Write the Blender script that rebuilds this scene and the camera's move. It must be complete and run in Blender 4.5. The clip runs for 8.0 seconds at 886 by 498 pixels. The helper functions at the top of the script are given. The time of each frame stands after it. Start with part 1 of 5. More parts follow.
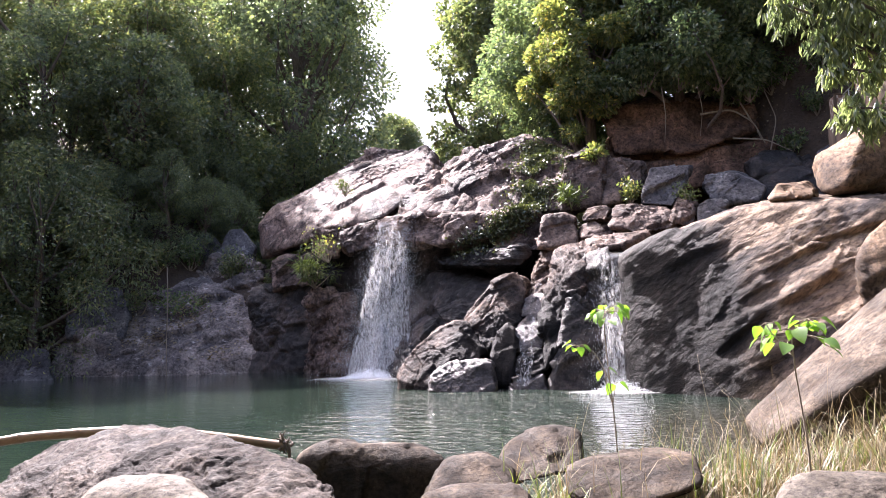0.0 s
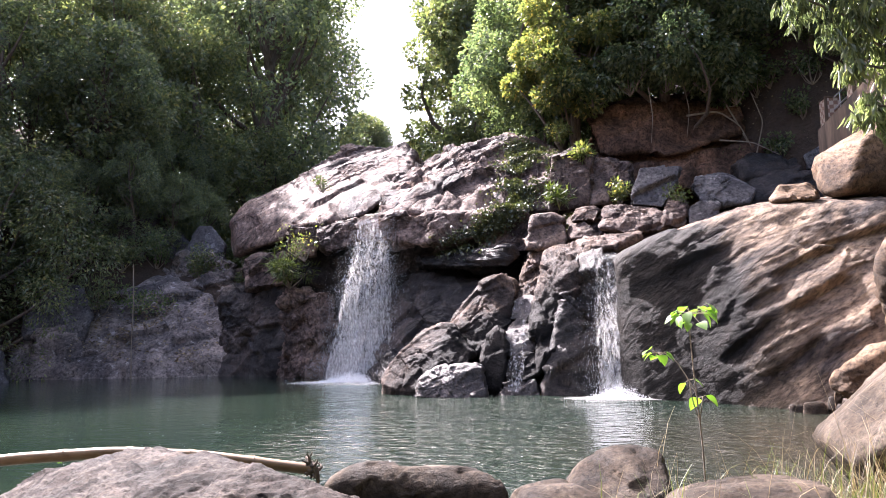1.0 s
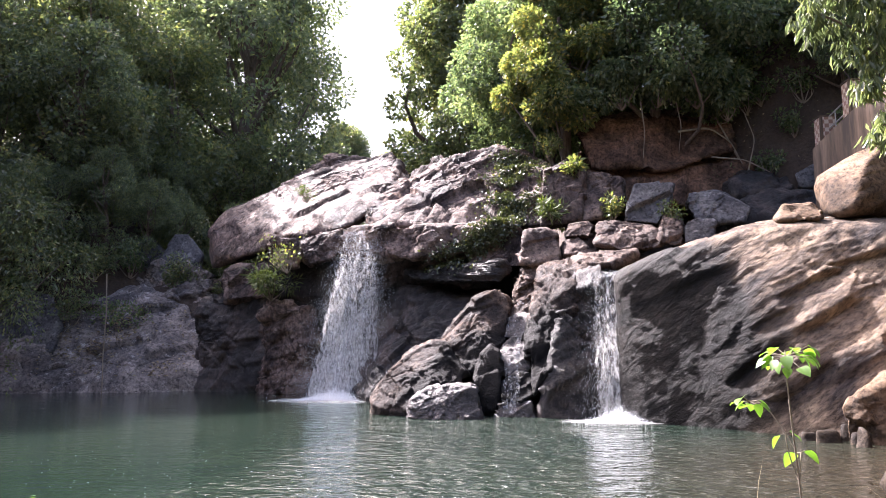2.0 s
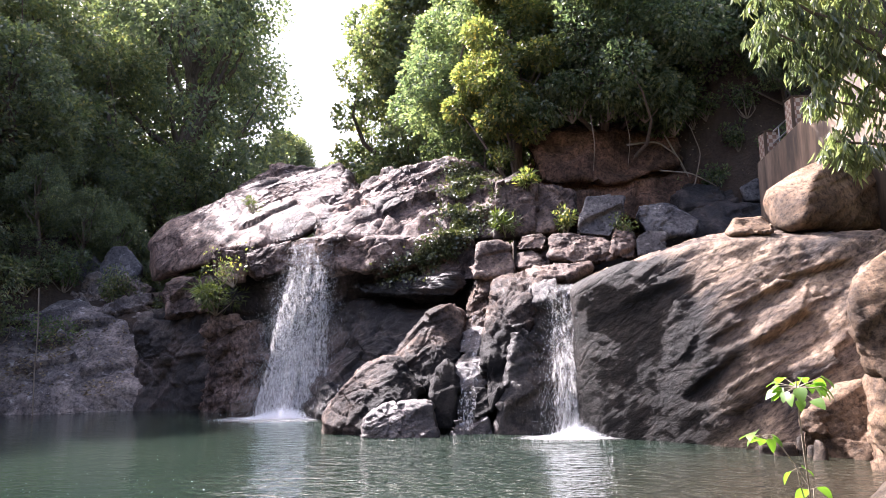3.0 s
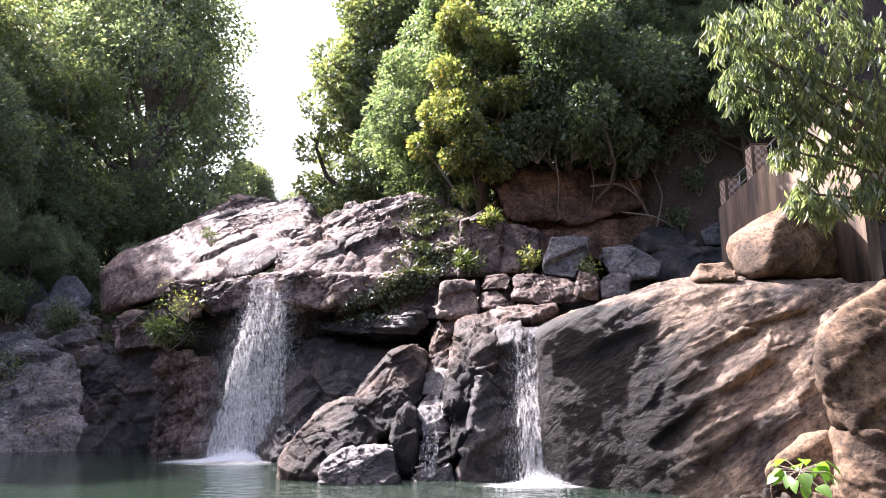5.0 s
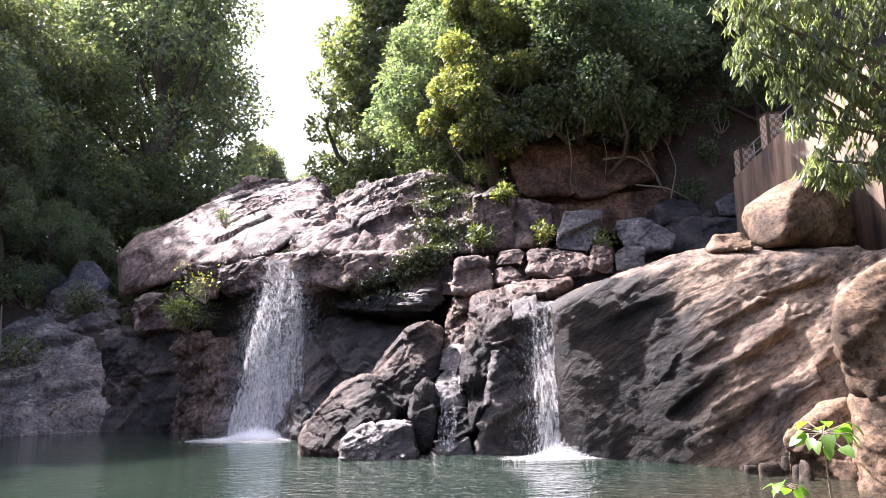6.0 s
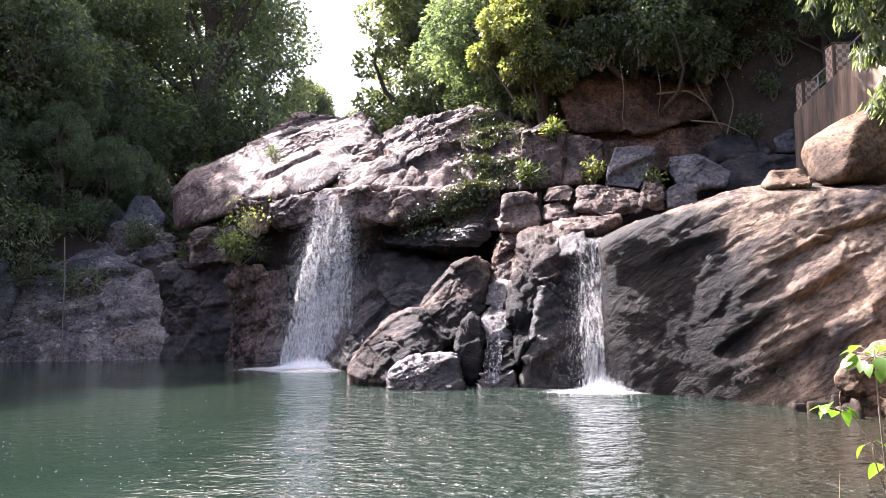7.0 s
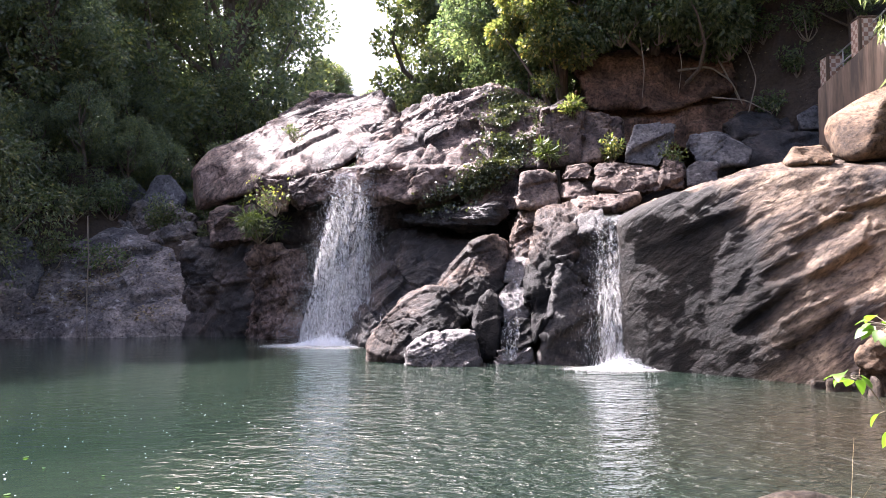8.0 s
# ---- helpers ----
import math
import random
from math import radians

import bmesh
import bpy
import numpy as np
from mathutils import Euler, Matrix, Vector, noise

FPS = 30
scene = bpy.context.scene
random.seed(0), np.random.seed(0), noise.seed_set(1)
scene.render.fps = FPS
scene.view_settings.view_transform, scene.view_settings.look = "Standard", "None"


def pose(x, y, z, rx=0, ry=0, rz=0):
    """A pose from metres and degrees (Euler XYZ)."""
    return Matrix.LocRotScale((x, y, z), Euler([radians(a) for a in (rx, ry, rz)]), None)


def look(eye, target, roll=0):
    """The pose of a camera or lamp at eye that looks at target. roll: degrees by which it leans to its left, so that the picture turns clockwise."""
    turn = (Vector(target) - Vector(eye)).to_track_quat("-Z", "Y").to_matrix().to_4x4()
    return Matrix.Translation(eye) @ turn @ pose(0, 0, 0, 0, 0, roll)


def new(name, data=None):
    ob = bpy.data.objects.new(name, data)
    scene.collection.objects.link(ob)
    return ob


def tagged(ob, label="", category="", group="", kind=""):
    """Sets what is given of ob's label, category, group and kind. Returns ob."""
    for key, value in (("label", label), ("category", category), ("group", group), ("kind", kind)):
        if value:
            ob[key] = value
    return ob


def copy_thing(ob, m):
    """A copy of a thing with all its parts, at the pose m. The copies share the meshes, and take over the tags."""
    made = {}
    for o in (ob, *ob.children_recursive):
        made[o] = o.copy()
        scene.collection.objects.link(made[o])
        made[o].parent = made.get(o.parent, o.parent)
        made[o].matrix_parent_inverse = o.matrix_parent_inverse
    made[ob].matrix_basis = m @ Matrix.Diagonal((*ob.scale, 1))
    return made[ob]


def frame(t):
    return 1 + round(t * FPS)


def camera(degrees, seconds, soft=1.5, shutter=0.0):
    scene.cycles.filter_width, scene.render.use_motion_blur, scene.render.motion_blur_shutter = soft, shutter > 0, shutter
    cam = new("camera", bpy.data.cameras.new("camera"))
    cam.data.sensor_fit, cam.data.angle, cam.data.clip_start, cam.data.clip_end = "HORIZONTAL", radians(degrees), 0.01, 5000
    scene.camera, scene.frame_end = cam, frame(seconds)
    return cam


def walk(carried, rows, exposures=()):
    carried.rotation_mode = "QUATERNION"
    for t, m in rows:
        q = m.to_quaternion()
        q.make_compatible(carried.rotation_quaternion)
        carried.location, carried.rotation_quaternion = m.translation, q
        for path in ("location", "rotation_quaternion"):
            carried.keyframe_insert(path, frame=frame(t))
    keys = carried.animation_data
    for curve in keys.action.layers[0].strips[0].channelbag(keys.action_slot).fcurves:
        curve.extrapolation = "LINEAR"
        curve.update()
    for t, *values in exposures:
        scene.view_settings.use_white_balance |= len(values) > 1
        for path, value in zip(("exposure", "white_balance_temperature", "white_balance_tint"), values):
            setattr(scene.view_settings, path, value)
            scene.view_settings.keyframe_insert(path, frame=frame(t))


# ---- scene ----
cam = camera(62.4, 8.0, soft=0.6)
PATH = [
    (0, (1.634, -2.394, 1.782), (1.296, -0.434, 1.994), -1.4),
    (0.5, (1.213, -1.962, 1.775), (0.937, 0.008, 1.98), -0.9),
    (1, (0.783, -1.597, 1.803), (0.544, 0.377, 2.019), -1.0),
    (1.2, (0.628, -1.441, 1.815), (0.396, 0.533, 2.033), -1.1),
    (2.3, (-0.002, -0.825, 2.086), (-0.11, 1.155, 2.346), -0.3),
    (2.5, (-0.073, -0.754, 2.124), (-0.137, 1.227, 2.392), -0.5),
    (3, (-0.197, -0.602, 2.153), (-0.206, 1.38, 2.422), -1.0),
    (3.5, (-0.241, -0.409, 2.234), (-0.19, 1.57, 2.517), -0.7),
    (4, (-0.31, -0.349, 2.296), (-0.23, 1.624, 2.612), 0.1),
    (4.5, (-0.344, -0.301, 2.364), (-0.262, 1.668, 2.704), 0.2),
    (4.7, (-0.338, -0.299, 2.394), (-0.248, 1.667, 2.75), 0.1),
    (5.8, (-0.38, -0.335, 2.408), (-0.276, 1.636, 2.73), -1.7),
    (6, (-0.392, -0.325, 2.359), (-0.323, 1.652, 2.655), -1.4),
    (6.5, (-0.399, -0.32, 2.302), (-0.406, 1.669, 2.512), -0.7),
    (7, (-0.388, -0.317, 2.23), (-0.451, 1.678, 2.365), -0.5),
    (7.5, (-0.388, -0.357, 2.19), (-0.483, 1.638, 2.29), -0.5),
    (8, (-0.371, -0.361, 2.166), (-0.485, 1.635, 2.247), -0.4),
]
walk(cam, [(t, look(eye, target, roll)) for t, eye, target, roll in PATH], ((0, 2.46, 6100, 22), (8, 2.46, 6100, 22)))

# ---- light ----
SUN = Vector((-0.48, 0.45, 0.75)).normalized()
world = bpy.data.worlds.new("sky")
scene.world = world
world.use_nodes = True
wn = world.node_tree
sky = wn.nodes.new("ShaderNodeTexSky")
sky.sky_type = "NISHITA"
sky.sun_disc = False
sky.sun_elevation = math.asin(SUN.z)
sky.sun_rotation = math.atan2(SUN.x, SUN.y)
sky.air_density, sky.dust_density = 1.0, 6.0
bg = wn.nodes["Background"]
bg.inputs["Strength"].default_value = 0.125
wn.links.new(sky.outputs["Color"], bg.inputs["Color"])
sun = new("sun", bpy.data.lights.new("sun", "SUN"))
sun.data.energy, sun.data.angle, sun.data.color = 5.0, radians(0.53), (1.0, 0.94, 0.88)
sun.matrix_world = look((0, 0, 60), Vector((0, 0, 60)) - SUN)


# ---- noise on arrays of points ----
def hashed(i, j, k, s):
    h = (i * 374761393 + j * 668265263 + k * 1274126177 + s * 974634777) & 0xFFFFFFFF
    h = ((h ^ (h >> 13)) * 1274126177) & 0xFFFFFFFF
    return ((h ^ (h >> 16)) & 0xFFFFFF) / 16777215.0


def vnoise(p, s=0):
    """Smooth value noise, -1 to 1."""
    f = np.floor(p)
    i, j, k = f.astype(np.int64).T
    u, v, w = (lambda q: q * q * q * (q * (q * 6 - 15) + 10))(p - f).T
    r = 0
    for a, wa in ((0, 1 - u), (1, u)):
        for b, wb in ((0, 1 - v), (1, v)):
            for c, wc in ((0, 1 - w), (1, w)):
                r = r + wa * wb * wc * hashed(i + a, j + b, k + c, s)
    return r * 2 - 1


def fbm(p, octaves=4, s=0, gain=0.5):
    r, a, t = 0, 1.0, 0
    for o in range(octaves):
        r, t = r + a * vnoise(p * 2.03**o + 17.3 * o, s + o), t + a
        a *= gain
    return r / t


def scoops(p, s=0, box=False):
    """Broken stone: flat leaning facets that meet in sharp crests and creases. About -0.4 to 0.4, with no steps."""
    f = np.floor(p)
    low = np.full(len(p), 99.0)
    for a in (-1, 0, 1):
        for b in (-1, 0, 1):
            for c in (-1, 0, 1):
                g = f + (a, b, c)
                i, j, k = g.astype(np.int64).T
                o = np.abs(p - (g + np.stack([hashed(i, j, k, s + n) for n in (1, 2, 3)], 1)))
                far = o.max(1) if box else 0.62 * o.sum(1)
                low = np.minimum(low, 0.7 * far + 0.45 * hashed(i, j, k, s + 7))
    return low - low.mean()


def blocks(p, s=0):
    """Jointed stone: staggered blocks, each standing proud or back by its own amount and leaning its own way. About -0.5 to 0.5."""
    q = p.copy()
    layer = np.floor(q[:, 2]).astype(np.int64)
    q[:, 0] += hashed(layer, 1, 2, s) * 3 + 0.35 * (q[:, 2] - layer) * (hashed(layer, 5, 6, s) - 0.5)
    row = np.floor(q[:, 0]).astype(np.int64)
    q[:, 1] += hashed(layer, row, 3, s) * 3
    f = np.floor(q)
    i, j, k = f.astype(np.int64).T
    lean = np.stack([hashed(i, j, k, s + n) - 0.5 for n in (4, 5, 6)], 1)
    return 0.7 * (hashed(i, j, k, s + 7) - 0.5) + 0.9 * ((q - f - 0.5) * lean).sum(1)


# ---- mesh helpers ----
def mesh_of(name, verts, faces, mats=(), smooth=True):
    """A mesh from arrays: faces all of one corner count."""
    verts, faces = np.asarray(verts, float), np.asarray(faces, int)
    me = bpy.data.meshes.new(name)
    me.vertices.add(len(verts))
    me.vertices.foreach_set("co", verts.ravel())
    n, k = faces.shape
    me.loops.add(n * k)
    me.loops.foreach_set("vertex_index", faces.ravel())
    me.polygons.add(n)
    me.polygons.foreach_set("loop_start", np.arange(n) * k)
    if smooth:
        me.polygons.foreach_set("use_smooth", np.ones(n, bool))
    for m in mats:
        me.materials.append(m)
    me.update(calc_edges=True)
    return me


def part(name, me, parent=None, label=""):
    ob = new(name, me)
    ob.parent = parent
    return tagged(ob, label)


def tube(points, radii, sides=7, seed=0, rough=0.0):
    """Verts and quads of a bent, tapered tube."""
    pts = np.asarray(points, float)
    way = np.gradient(pts, axis=0)
    way /= np.linalg.norm(way, axis=1, keepdims=True) + 1e-9
    side = np.cross(way, (0.31, 0.17, 0.93) if abs(way[0, 2]) < 0.9 else (1, 0.2, 0))
    side /= np.linalg.norm(side, axis=1, keepdims=True)
    up = np.cross(way, side)
    a = np.arange(sides) * 2 * np.pi / sides
    ring = side[:, None] * np.cos(a)[None, :, None] + up[:, None] * np.sin(a)[None, :, None]
    r = np.asarray(radii, float)[:, None, None]
    if rough:
        r = r * (1 + rough * np.random.default_rng(seed).uniform(-1, 1, (len(pts), sides, 1)))
    v = (pts[:, None] + ring * r).reshape(-1, 3)
    f = []
    for i in range(len(pts) - 1):
        for j in range(sides):
            k = (j + 1) % sides
            f.append((i * sides + j, i * sides + k, (i + 1) * sides + k, (i + 1) * sides + j))
    return v, np.array(f)


def joined(pieces):
    """Several (verts, faces) with one corner count as one."""
    v, f, n = [], [], 0
    for a, b in pieces:
        v.append(a), f.append(np.asarray(b) + n)
        n += len(a)
    return np.concatenate(v), np.concatenate(f)


# ---- materials ----
def nodes_of(name):
    m = bpy.data.materials.new(name)
    m.use_nodes = True
    t = m.node_tree
    return m, t, t.nodes, t.links, t.nodes["Principled BSDF"]


def ramp(t, fac, stops):
    r = t.nodes.new("ShaderNodeValToRGB")
    while len(r.color_ramp.elements) < len(stops):
        r.color_ramp.elements.new(0.5)
    for e, (p, c) in zip(r.color_ramp.elements, stops):
        e.position, e.color = p, (*c, 1) if len(c) == 3 else c
    t.links.new(fac, r.inputs["Fac"])
    return r.outputs["Color"]


def noise_tex(t, scale, detail=6, rough=0.6, vec=None, distort=0.0):
    n = t.nodes.new("ShaderNodeTexNoise")
    n.inputs["Scale"].default_value, n.inputs["Detail"].default_value = scale, detail
    n.inputs["Roughness"].default_value, n.inputs["Distortion"].default_value = rough, distort
    if vec is not None:
        t.links.new(vec, n.inputs["Vector"])
    return n.outputs["Fac"]


def mixed(t, fac, a, b, kind="MIX"):
    m = t.nodes.new("ShaderNodeMix")
    m.data_type, m.blend_type = "RGBA", kind
    for slot, v in ((0, fac), (6, a), (7, b)):
        if isinstance(v, (int, float)):
            m.inputs[slot].default_value = v
        elif isinstance(v, tuple):
            m.inputs[slot].default_value = (*v, 1)
        else:
            t.links.new(v, m.inputs[slot])
    return m.outputs[2]


def coords(t, scale=(1, 1, 1), turn=(0, 0, 0)):
    c = t.nodes.new("ShaderNodeTexCoord")
    m = t.nodes.new("ShaderNodeMapping")
    m.inputs["Scale"].default_value, m.inputs["Rotation"].default_value = scale, [radians(a) for a in turn]
    t.links.new(c.outputs["Object"], m.inputs["Vector"])
    return m.outputs["Vector"]


def stone(name, dark, mid, light, rough=(0.5, 0.8), size=1.0, spots=None, bump=0.9, streak=0.0, wet=0.0, stain_shade=None, slant=False, fissured=0.0):
    """Weathered rock: broad stains, grain, chips, cracks and pale or dark spots."""
    m, t, n, l, b = nodes_of(name)
    v = coords(t)
    if slant:  # grain drawn out along the slanting beds
        m2 = n.new("ShaderNodeMapping")
        m2.inputs["Scale"].default_value = (0.55, 1, 1.7)
        l.new(coords(t, (1, 1, 1), (0, 38, 0)), m2.inputs["Vector"])
        v = m2.outputs["Vector"]
    broad = noise_tex(t, 0.6 / size, 8, 0.65, v, 0.8)
    grain = noise_tex(t, 8 / size, 14, 0.78, v)
    col = ramp(t, broad, [(0.38, dark), (0.5, mid), (0.62, light)])
    col = mixed(t, 0.85, col, ramp(t, grain, [(0.4, (0.2, 0.19, 0.2)), (0.48, (0.8, 0.8, 0.8)), (0.6, (1.4, 1.37, 1.35))]), "MULTIPLY")
    if streak:
        run = noise_tex(t, 1.1, 7, 0.7, coords(t, (2.2, 2.2, 0.25)), 0.5)
        col = mixed(t, streak, col, ramp(t, run, [(0.42, (0.16, 0.14, 0.14)), (0.55, (1, 1, 1))]), "MULTIPLY")
    if spots:
        sp = noise_tex(t, 2.6 / size, 12, 0.78, v, 0.2)
        col = mixed(t, ramp(t, sp, [(0.57, (0, 0, 0)), (0.63, (0.7, 0.7, 0.7))]), col, spots)
    rr = ramp(t, noise_tex(t, 1.6 / size, 6, 0.65, v), [(0.38, (rough[0],) * 3), (0.62, (rough[1],) * 3)])
    if stain_shade:  # dark wet varnish round a point where water runs; on the slab, painted shade too
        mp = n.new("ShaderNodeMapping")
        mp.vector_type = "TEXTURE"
        mp.inputs["Location"].default_value, mp.inputs["Scale"].default_value = stain_shade[0], stain_shade[1]
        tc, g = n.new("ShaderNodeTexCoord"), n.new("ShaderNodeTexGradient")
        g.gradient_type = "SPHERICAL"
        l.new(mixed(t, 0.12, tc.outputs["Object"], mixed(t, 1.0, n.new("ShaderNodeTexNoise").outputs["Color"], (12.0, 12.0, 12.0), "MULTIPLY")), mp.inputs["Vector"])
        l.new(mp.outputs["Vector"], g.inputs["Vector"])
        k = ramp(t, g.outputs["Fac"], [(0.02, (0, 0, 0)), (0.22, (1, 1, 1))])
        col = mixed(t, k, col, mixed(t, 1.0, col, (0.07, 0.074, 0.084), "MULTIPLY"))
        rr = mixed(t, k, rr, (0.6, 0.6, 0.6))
    chip = n.new("ShaderNodeTexVoronoi")
    chip.inputs["Scale"].default_value = 4.5 / size
    wob = mixed(t, 0.12, v, n.new("ShaderNodeTexNoise").outputs["Color"])
    l.new(wob, chip.inputs["Vector"])
    cr = n.new("ShaderNodeTexVoronoi")
    cr.feature = "DISTANCE_TO_EDGE"
    cr.inputs["Scale"].default_value = 1.1 / size
    m3 = n.new("ShaderNodeMapping")
    m3.inputs["Scale"].default_value = (0.6, 1, 1.5)
    l.new(coords(t, (1, 1, 1), (20, 32, 0)), m3.inputs["Vector"])
    l.new(mixed(t, 0.3, m3.outputs["Vector"], n.new("ShaderNodeTexNoise").outputs["Color"]), cr.inputs["Vector"])
    crack = ramp(t, cr.outputs["Distance"], [(0.0, (0.08, 0.08, 0.08)), (0.012, (0.35, 0.35, 0.35)), (0.04, (1, 1, 1))])
    col = mixed(t, fissured, col, crack, "MULTIPLY")
    l.new(col, b.inputs["Base Color"])
    l.new(rr, b.inputs["Roughness"])
    b.inputs["Specular IOR Level"].default_value = 0.3 if wet else 0.18
    if wet:
        b.inputs["Coat Weight"].default_value, b.inputs["Coat Roughness"].default_value = wet, 0.25
    h = mixed(t, 0.5, noise_tex(t, 4.5 / size, 15, 0.7, v), noise_tex(t, 19 / size, 8, 0.7, v))
    h = mixed(t, 0.22, h, chip.outputs["Distance"])
    h = mixed(t, fissured * 0.45, h, crack, "MULTIPLY")
    bu = n.new("ShaderNodeBump")
    bu.inputs["Strength"].default_value, bu.inputs["Distance"].default_value = bump, 0.17 * size
    l.new(h, bu.inputs["Height"])
    l.new(bu.outputs["Normal"], b.inputs["Normal"])
    if wet:
        l.new(bu.outputs["Normal"], b.inputs["Coat Normal"])
    return m


STONE = {
    "slab": stone("pinkish_rock", (0.055, 0.041, 0.037), (0.15, 0.106, 0.089), (0.285, 0.205, 0.168), streak=0.5, spots=(0.33, 0.26, 0.225), fissured=0.6),
    # Slab's dark left zone: wet stain plus the unlit wall's shade, in the colour.
    "slabR": stone("striped_rock", (0.06, 0.05, 0.047), (0.155, 0.116, 0.088), (0.34, 0.252, 0.178), (0.6, 0.85), streak=0.2, slant=True, fissured=0.4, bump=0.75, stain_shade=((3.0, 15.7, 1.6), (3.5, 4.2, 4.6))),
    "rust": stone("rust_rock", (0.026, 0.02, 0.017), (0.062, 0.044, 0.036), (0.165, 0.114, 0.085), streak=0.4, stain_shade=((1.9, 17.1, 0.4), (4.2, 4.0, 3.4)), fissured=0.2),
    "glint": stone("wet_grey_rock", (0.045, 0.038, 0.038), (0.09, 0.076, 0.072), (0.17, 0.143, 0.135), (0.35, 0.55), streak=0.3, wet=0.22),
    # Dark wet rock; also paints shade on the recess and the right column.
    "wet": stone("wet_shaded_rock", (0.016, 0.014, 0.014), (0.036, 0.030, 0.028), (0.10, 0.076, 0.066), (0.4, 0.7), streak=0.4, wet=0.12, fissured=0.2),
    "ledge": stone("ledge_rock", (0.06, 0.042, 0.035), (0.13, 0.093, 0.077), (0.25, 0.183, 0.145), streak=0.35, fissured=0.25),
    "grey": stone("grey_rock", (0.06, 0.057, 0.06), (0.10, 0.095, 0.098), (0.17, 0.16, 0.156), spots=(0.32, 0.305, 0.3)),
    "lichen": stone("lichen_rock", (0.10, 0.088, 0.085), (0.20, 0.17, 0.155), (0.32, 0.27, 0.24), spots=(0.5, 0.47, 0.44), fissured=0.4),
    "brown": stone("brown_rock", (0.058, 0.039, 0.026), (0.125, 0.083, 0.053), (0.22, 0.15, 0.097), (0.65, 0.9), bump=0.6),
    "soilrock": stone("earthy_rock", (0.045, 0.028, 0.02), (0.12, 0.07, 0.047), (0.23, 0.13, 0.085), (0.8, 0.95), streak=0.4),
    "front": stone("rough_rock", (0.022, 0.018, 0.016), (0.048, 0.039, 0.034), (0.10, 0.082, 0.07), (0.65, 0.9), size=0.3, bump=1.0),
    "tan": stone("tan_rock", (0.018, 0.013, 0.0095), (0.042, 0.031, 0.022), (0.085, 0.064, 0.046), (0.6, 0.9), size=0.3, bump=0.7),
    "lean": stone("leaning_rock", (0.036, 0.027, 0.019), (0.066, 0.05, 0.036), (0.115, 0.089, 0.066), (0.6, 0.9), size=0.35, bump=0.7),
    "pale": stone("pale_rock", (0.06, 0.051, 0.041), (0.10, 0.085, 0.069), (0.15, 0.129, 0.104), (0.65, 0.9), size=0.3, bump=0.6),
}
STONE["crag"], STONE["column"] = STONE["slab"], STONE["rust"]


def leafy(name, dark, light, translucent=0.45, rough=0.3, tip=None, glow=(1.5, 1.7, 0.6)):
    m, t, n, l, b = nodes_of(name)
    g = n.new("ShaderNodeNewGeometry")
    stops = [(0.0, dark), (0.8, light)] + ([(0.97, tip)] if tip else [])
    col = ramp(t, g.outputs["Random Per Island"], stops)
    patch = noise_tex(t, 0.5, 3, 0.5, coords(t))
    col = mixed(t, 0.6, col, ramp(t, patch, [(0.35, (0.5, 0.55, 0.5)), (0.65, (1.15, 1.1, 0.9))]), "MULTIPLY")
    l.new(col, b.inputs["Base Color"])
    b.inputs["Roughness"].default_value = rough
    b.inputs["Specular IOR Level"].default_value = 0.8
    tr = n.new("ShaderNodeBsdfTranslucent")
    l.new(mixed(t, 1.0, col, glow, "MULTIPLY"), tr.inputs["Color"])
    mx = n.new("ShaderNodeMixShader")
    mx.inputs["Fac"].default_value = translucent
    l.new(b.outputs["BSDF"], mx.inputs[1])
    l.new(tr.outputs["BSDF"], mx.inputs[2])
    l.new(mx.outputs["Shader"], n["Material Output"].inputs["Surface"])
    return m


LEAF = {
    "creeper": leafy("creeper_leaf", (0.035, 0.046, 0.022), (0.085, 0.1, 0.045), 0.2, 0.35, tip=(0.17, 0.17, 0.07), glow=(1.2, 1.3, 0.6)),
    "deep": leafy("deep_green_leaf", (0.085, 0.115, 0.08), (0.19, 0.22, 0.14), 0.6, 0.26, tip=(0.26, 0.27, 0.14), glow=(1.3, 1.5, 0.85)),
    # Paler and greyer than the deep leaf: haze over the slope, painted in.
    "forest": leafy("hazed_green_leaf", (0.095, 0.12, 0.09), (0.2, 0.225, 0.165), 0.66, 0.3, tip=(0.26, 0.27, 0.13), glow=(1.3, 1.45, 0.85)),
    "olive": leafy("olive_leaf", (0.085, 0.11, 0.07), (0.18, 0.205, 0.12), tip=(0.26, 0.24, 0.12), translucent=0.56, glow=(1.4, 1.5, 0.8)),
    "yellow": leafy("yellow_green_leaf", (0.085, 0.12, 0.055), (0.21, 0.24, 0.105), tip=(0.44, 0.36, 0.13), translucent=0.6, glow=(1.4, 1.4, 0.7)),
    "mango": leafy("mango_leaf", (0.12, 0.15, 0.095), (0.21, 0.245, 0.145), 0.58, 0.2, tip=(0.3, 0.31, 0.15), glow=(1.3, 1.4, 0.85)),
    "fresh": leafy("fresh_leaf", (0.08, 0.16, 0.025), (0.15, 0.27, 0.05), 0.5, 0.35),
    "dry": leafy("dry_grass", (0.07, 0.045, 0.025), (0.33, 0.27, 0.17), 0.3, 0.6, glow=(1.1, 1.0, 0.75)),
    "grass": leafy("green_grass", (0.04, 0.06, 0.018), (0.14, 0.17, 0.05), 0.3, 0.5),
}


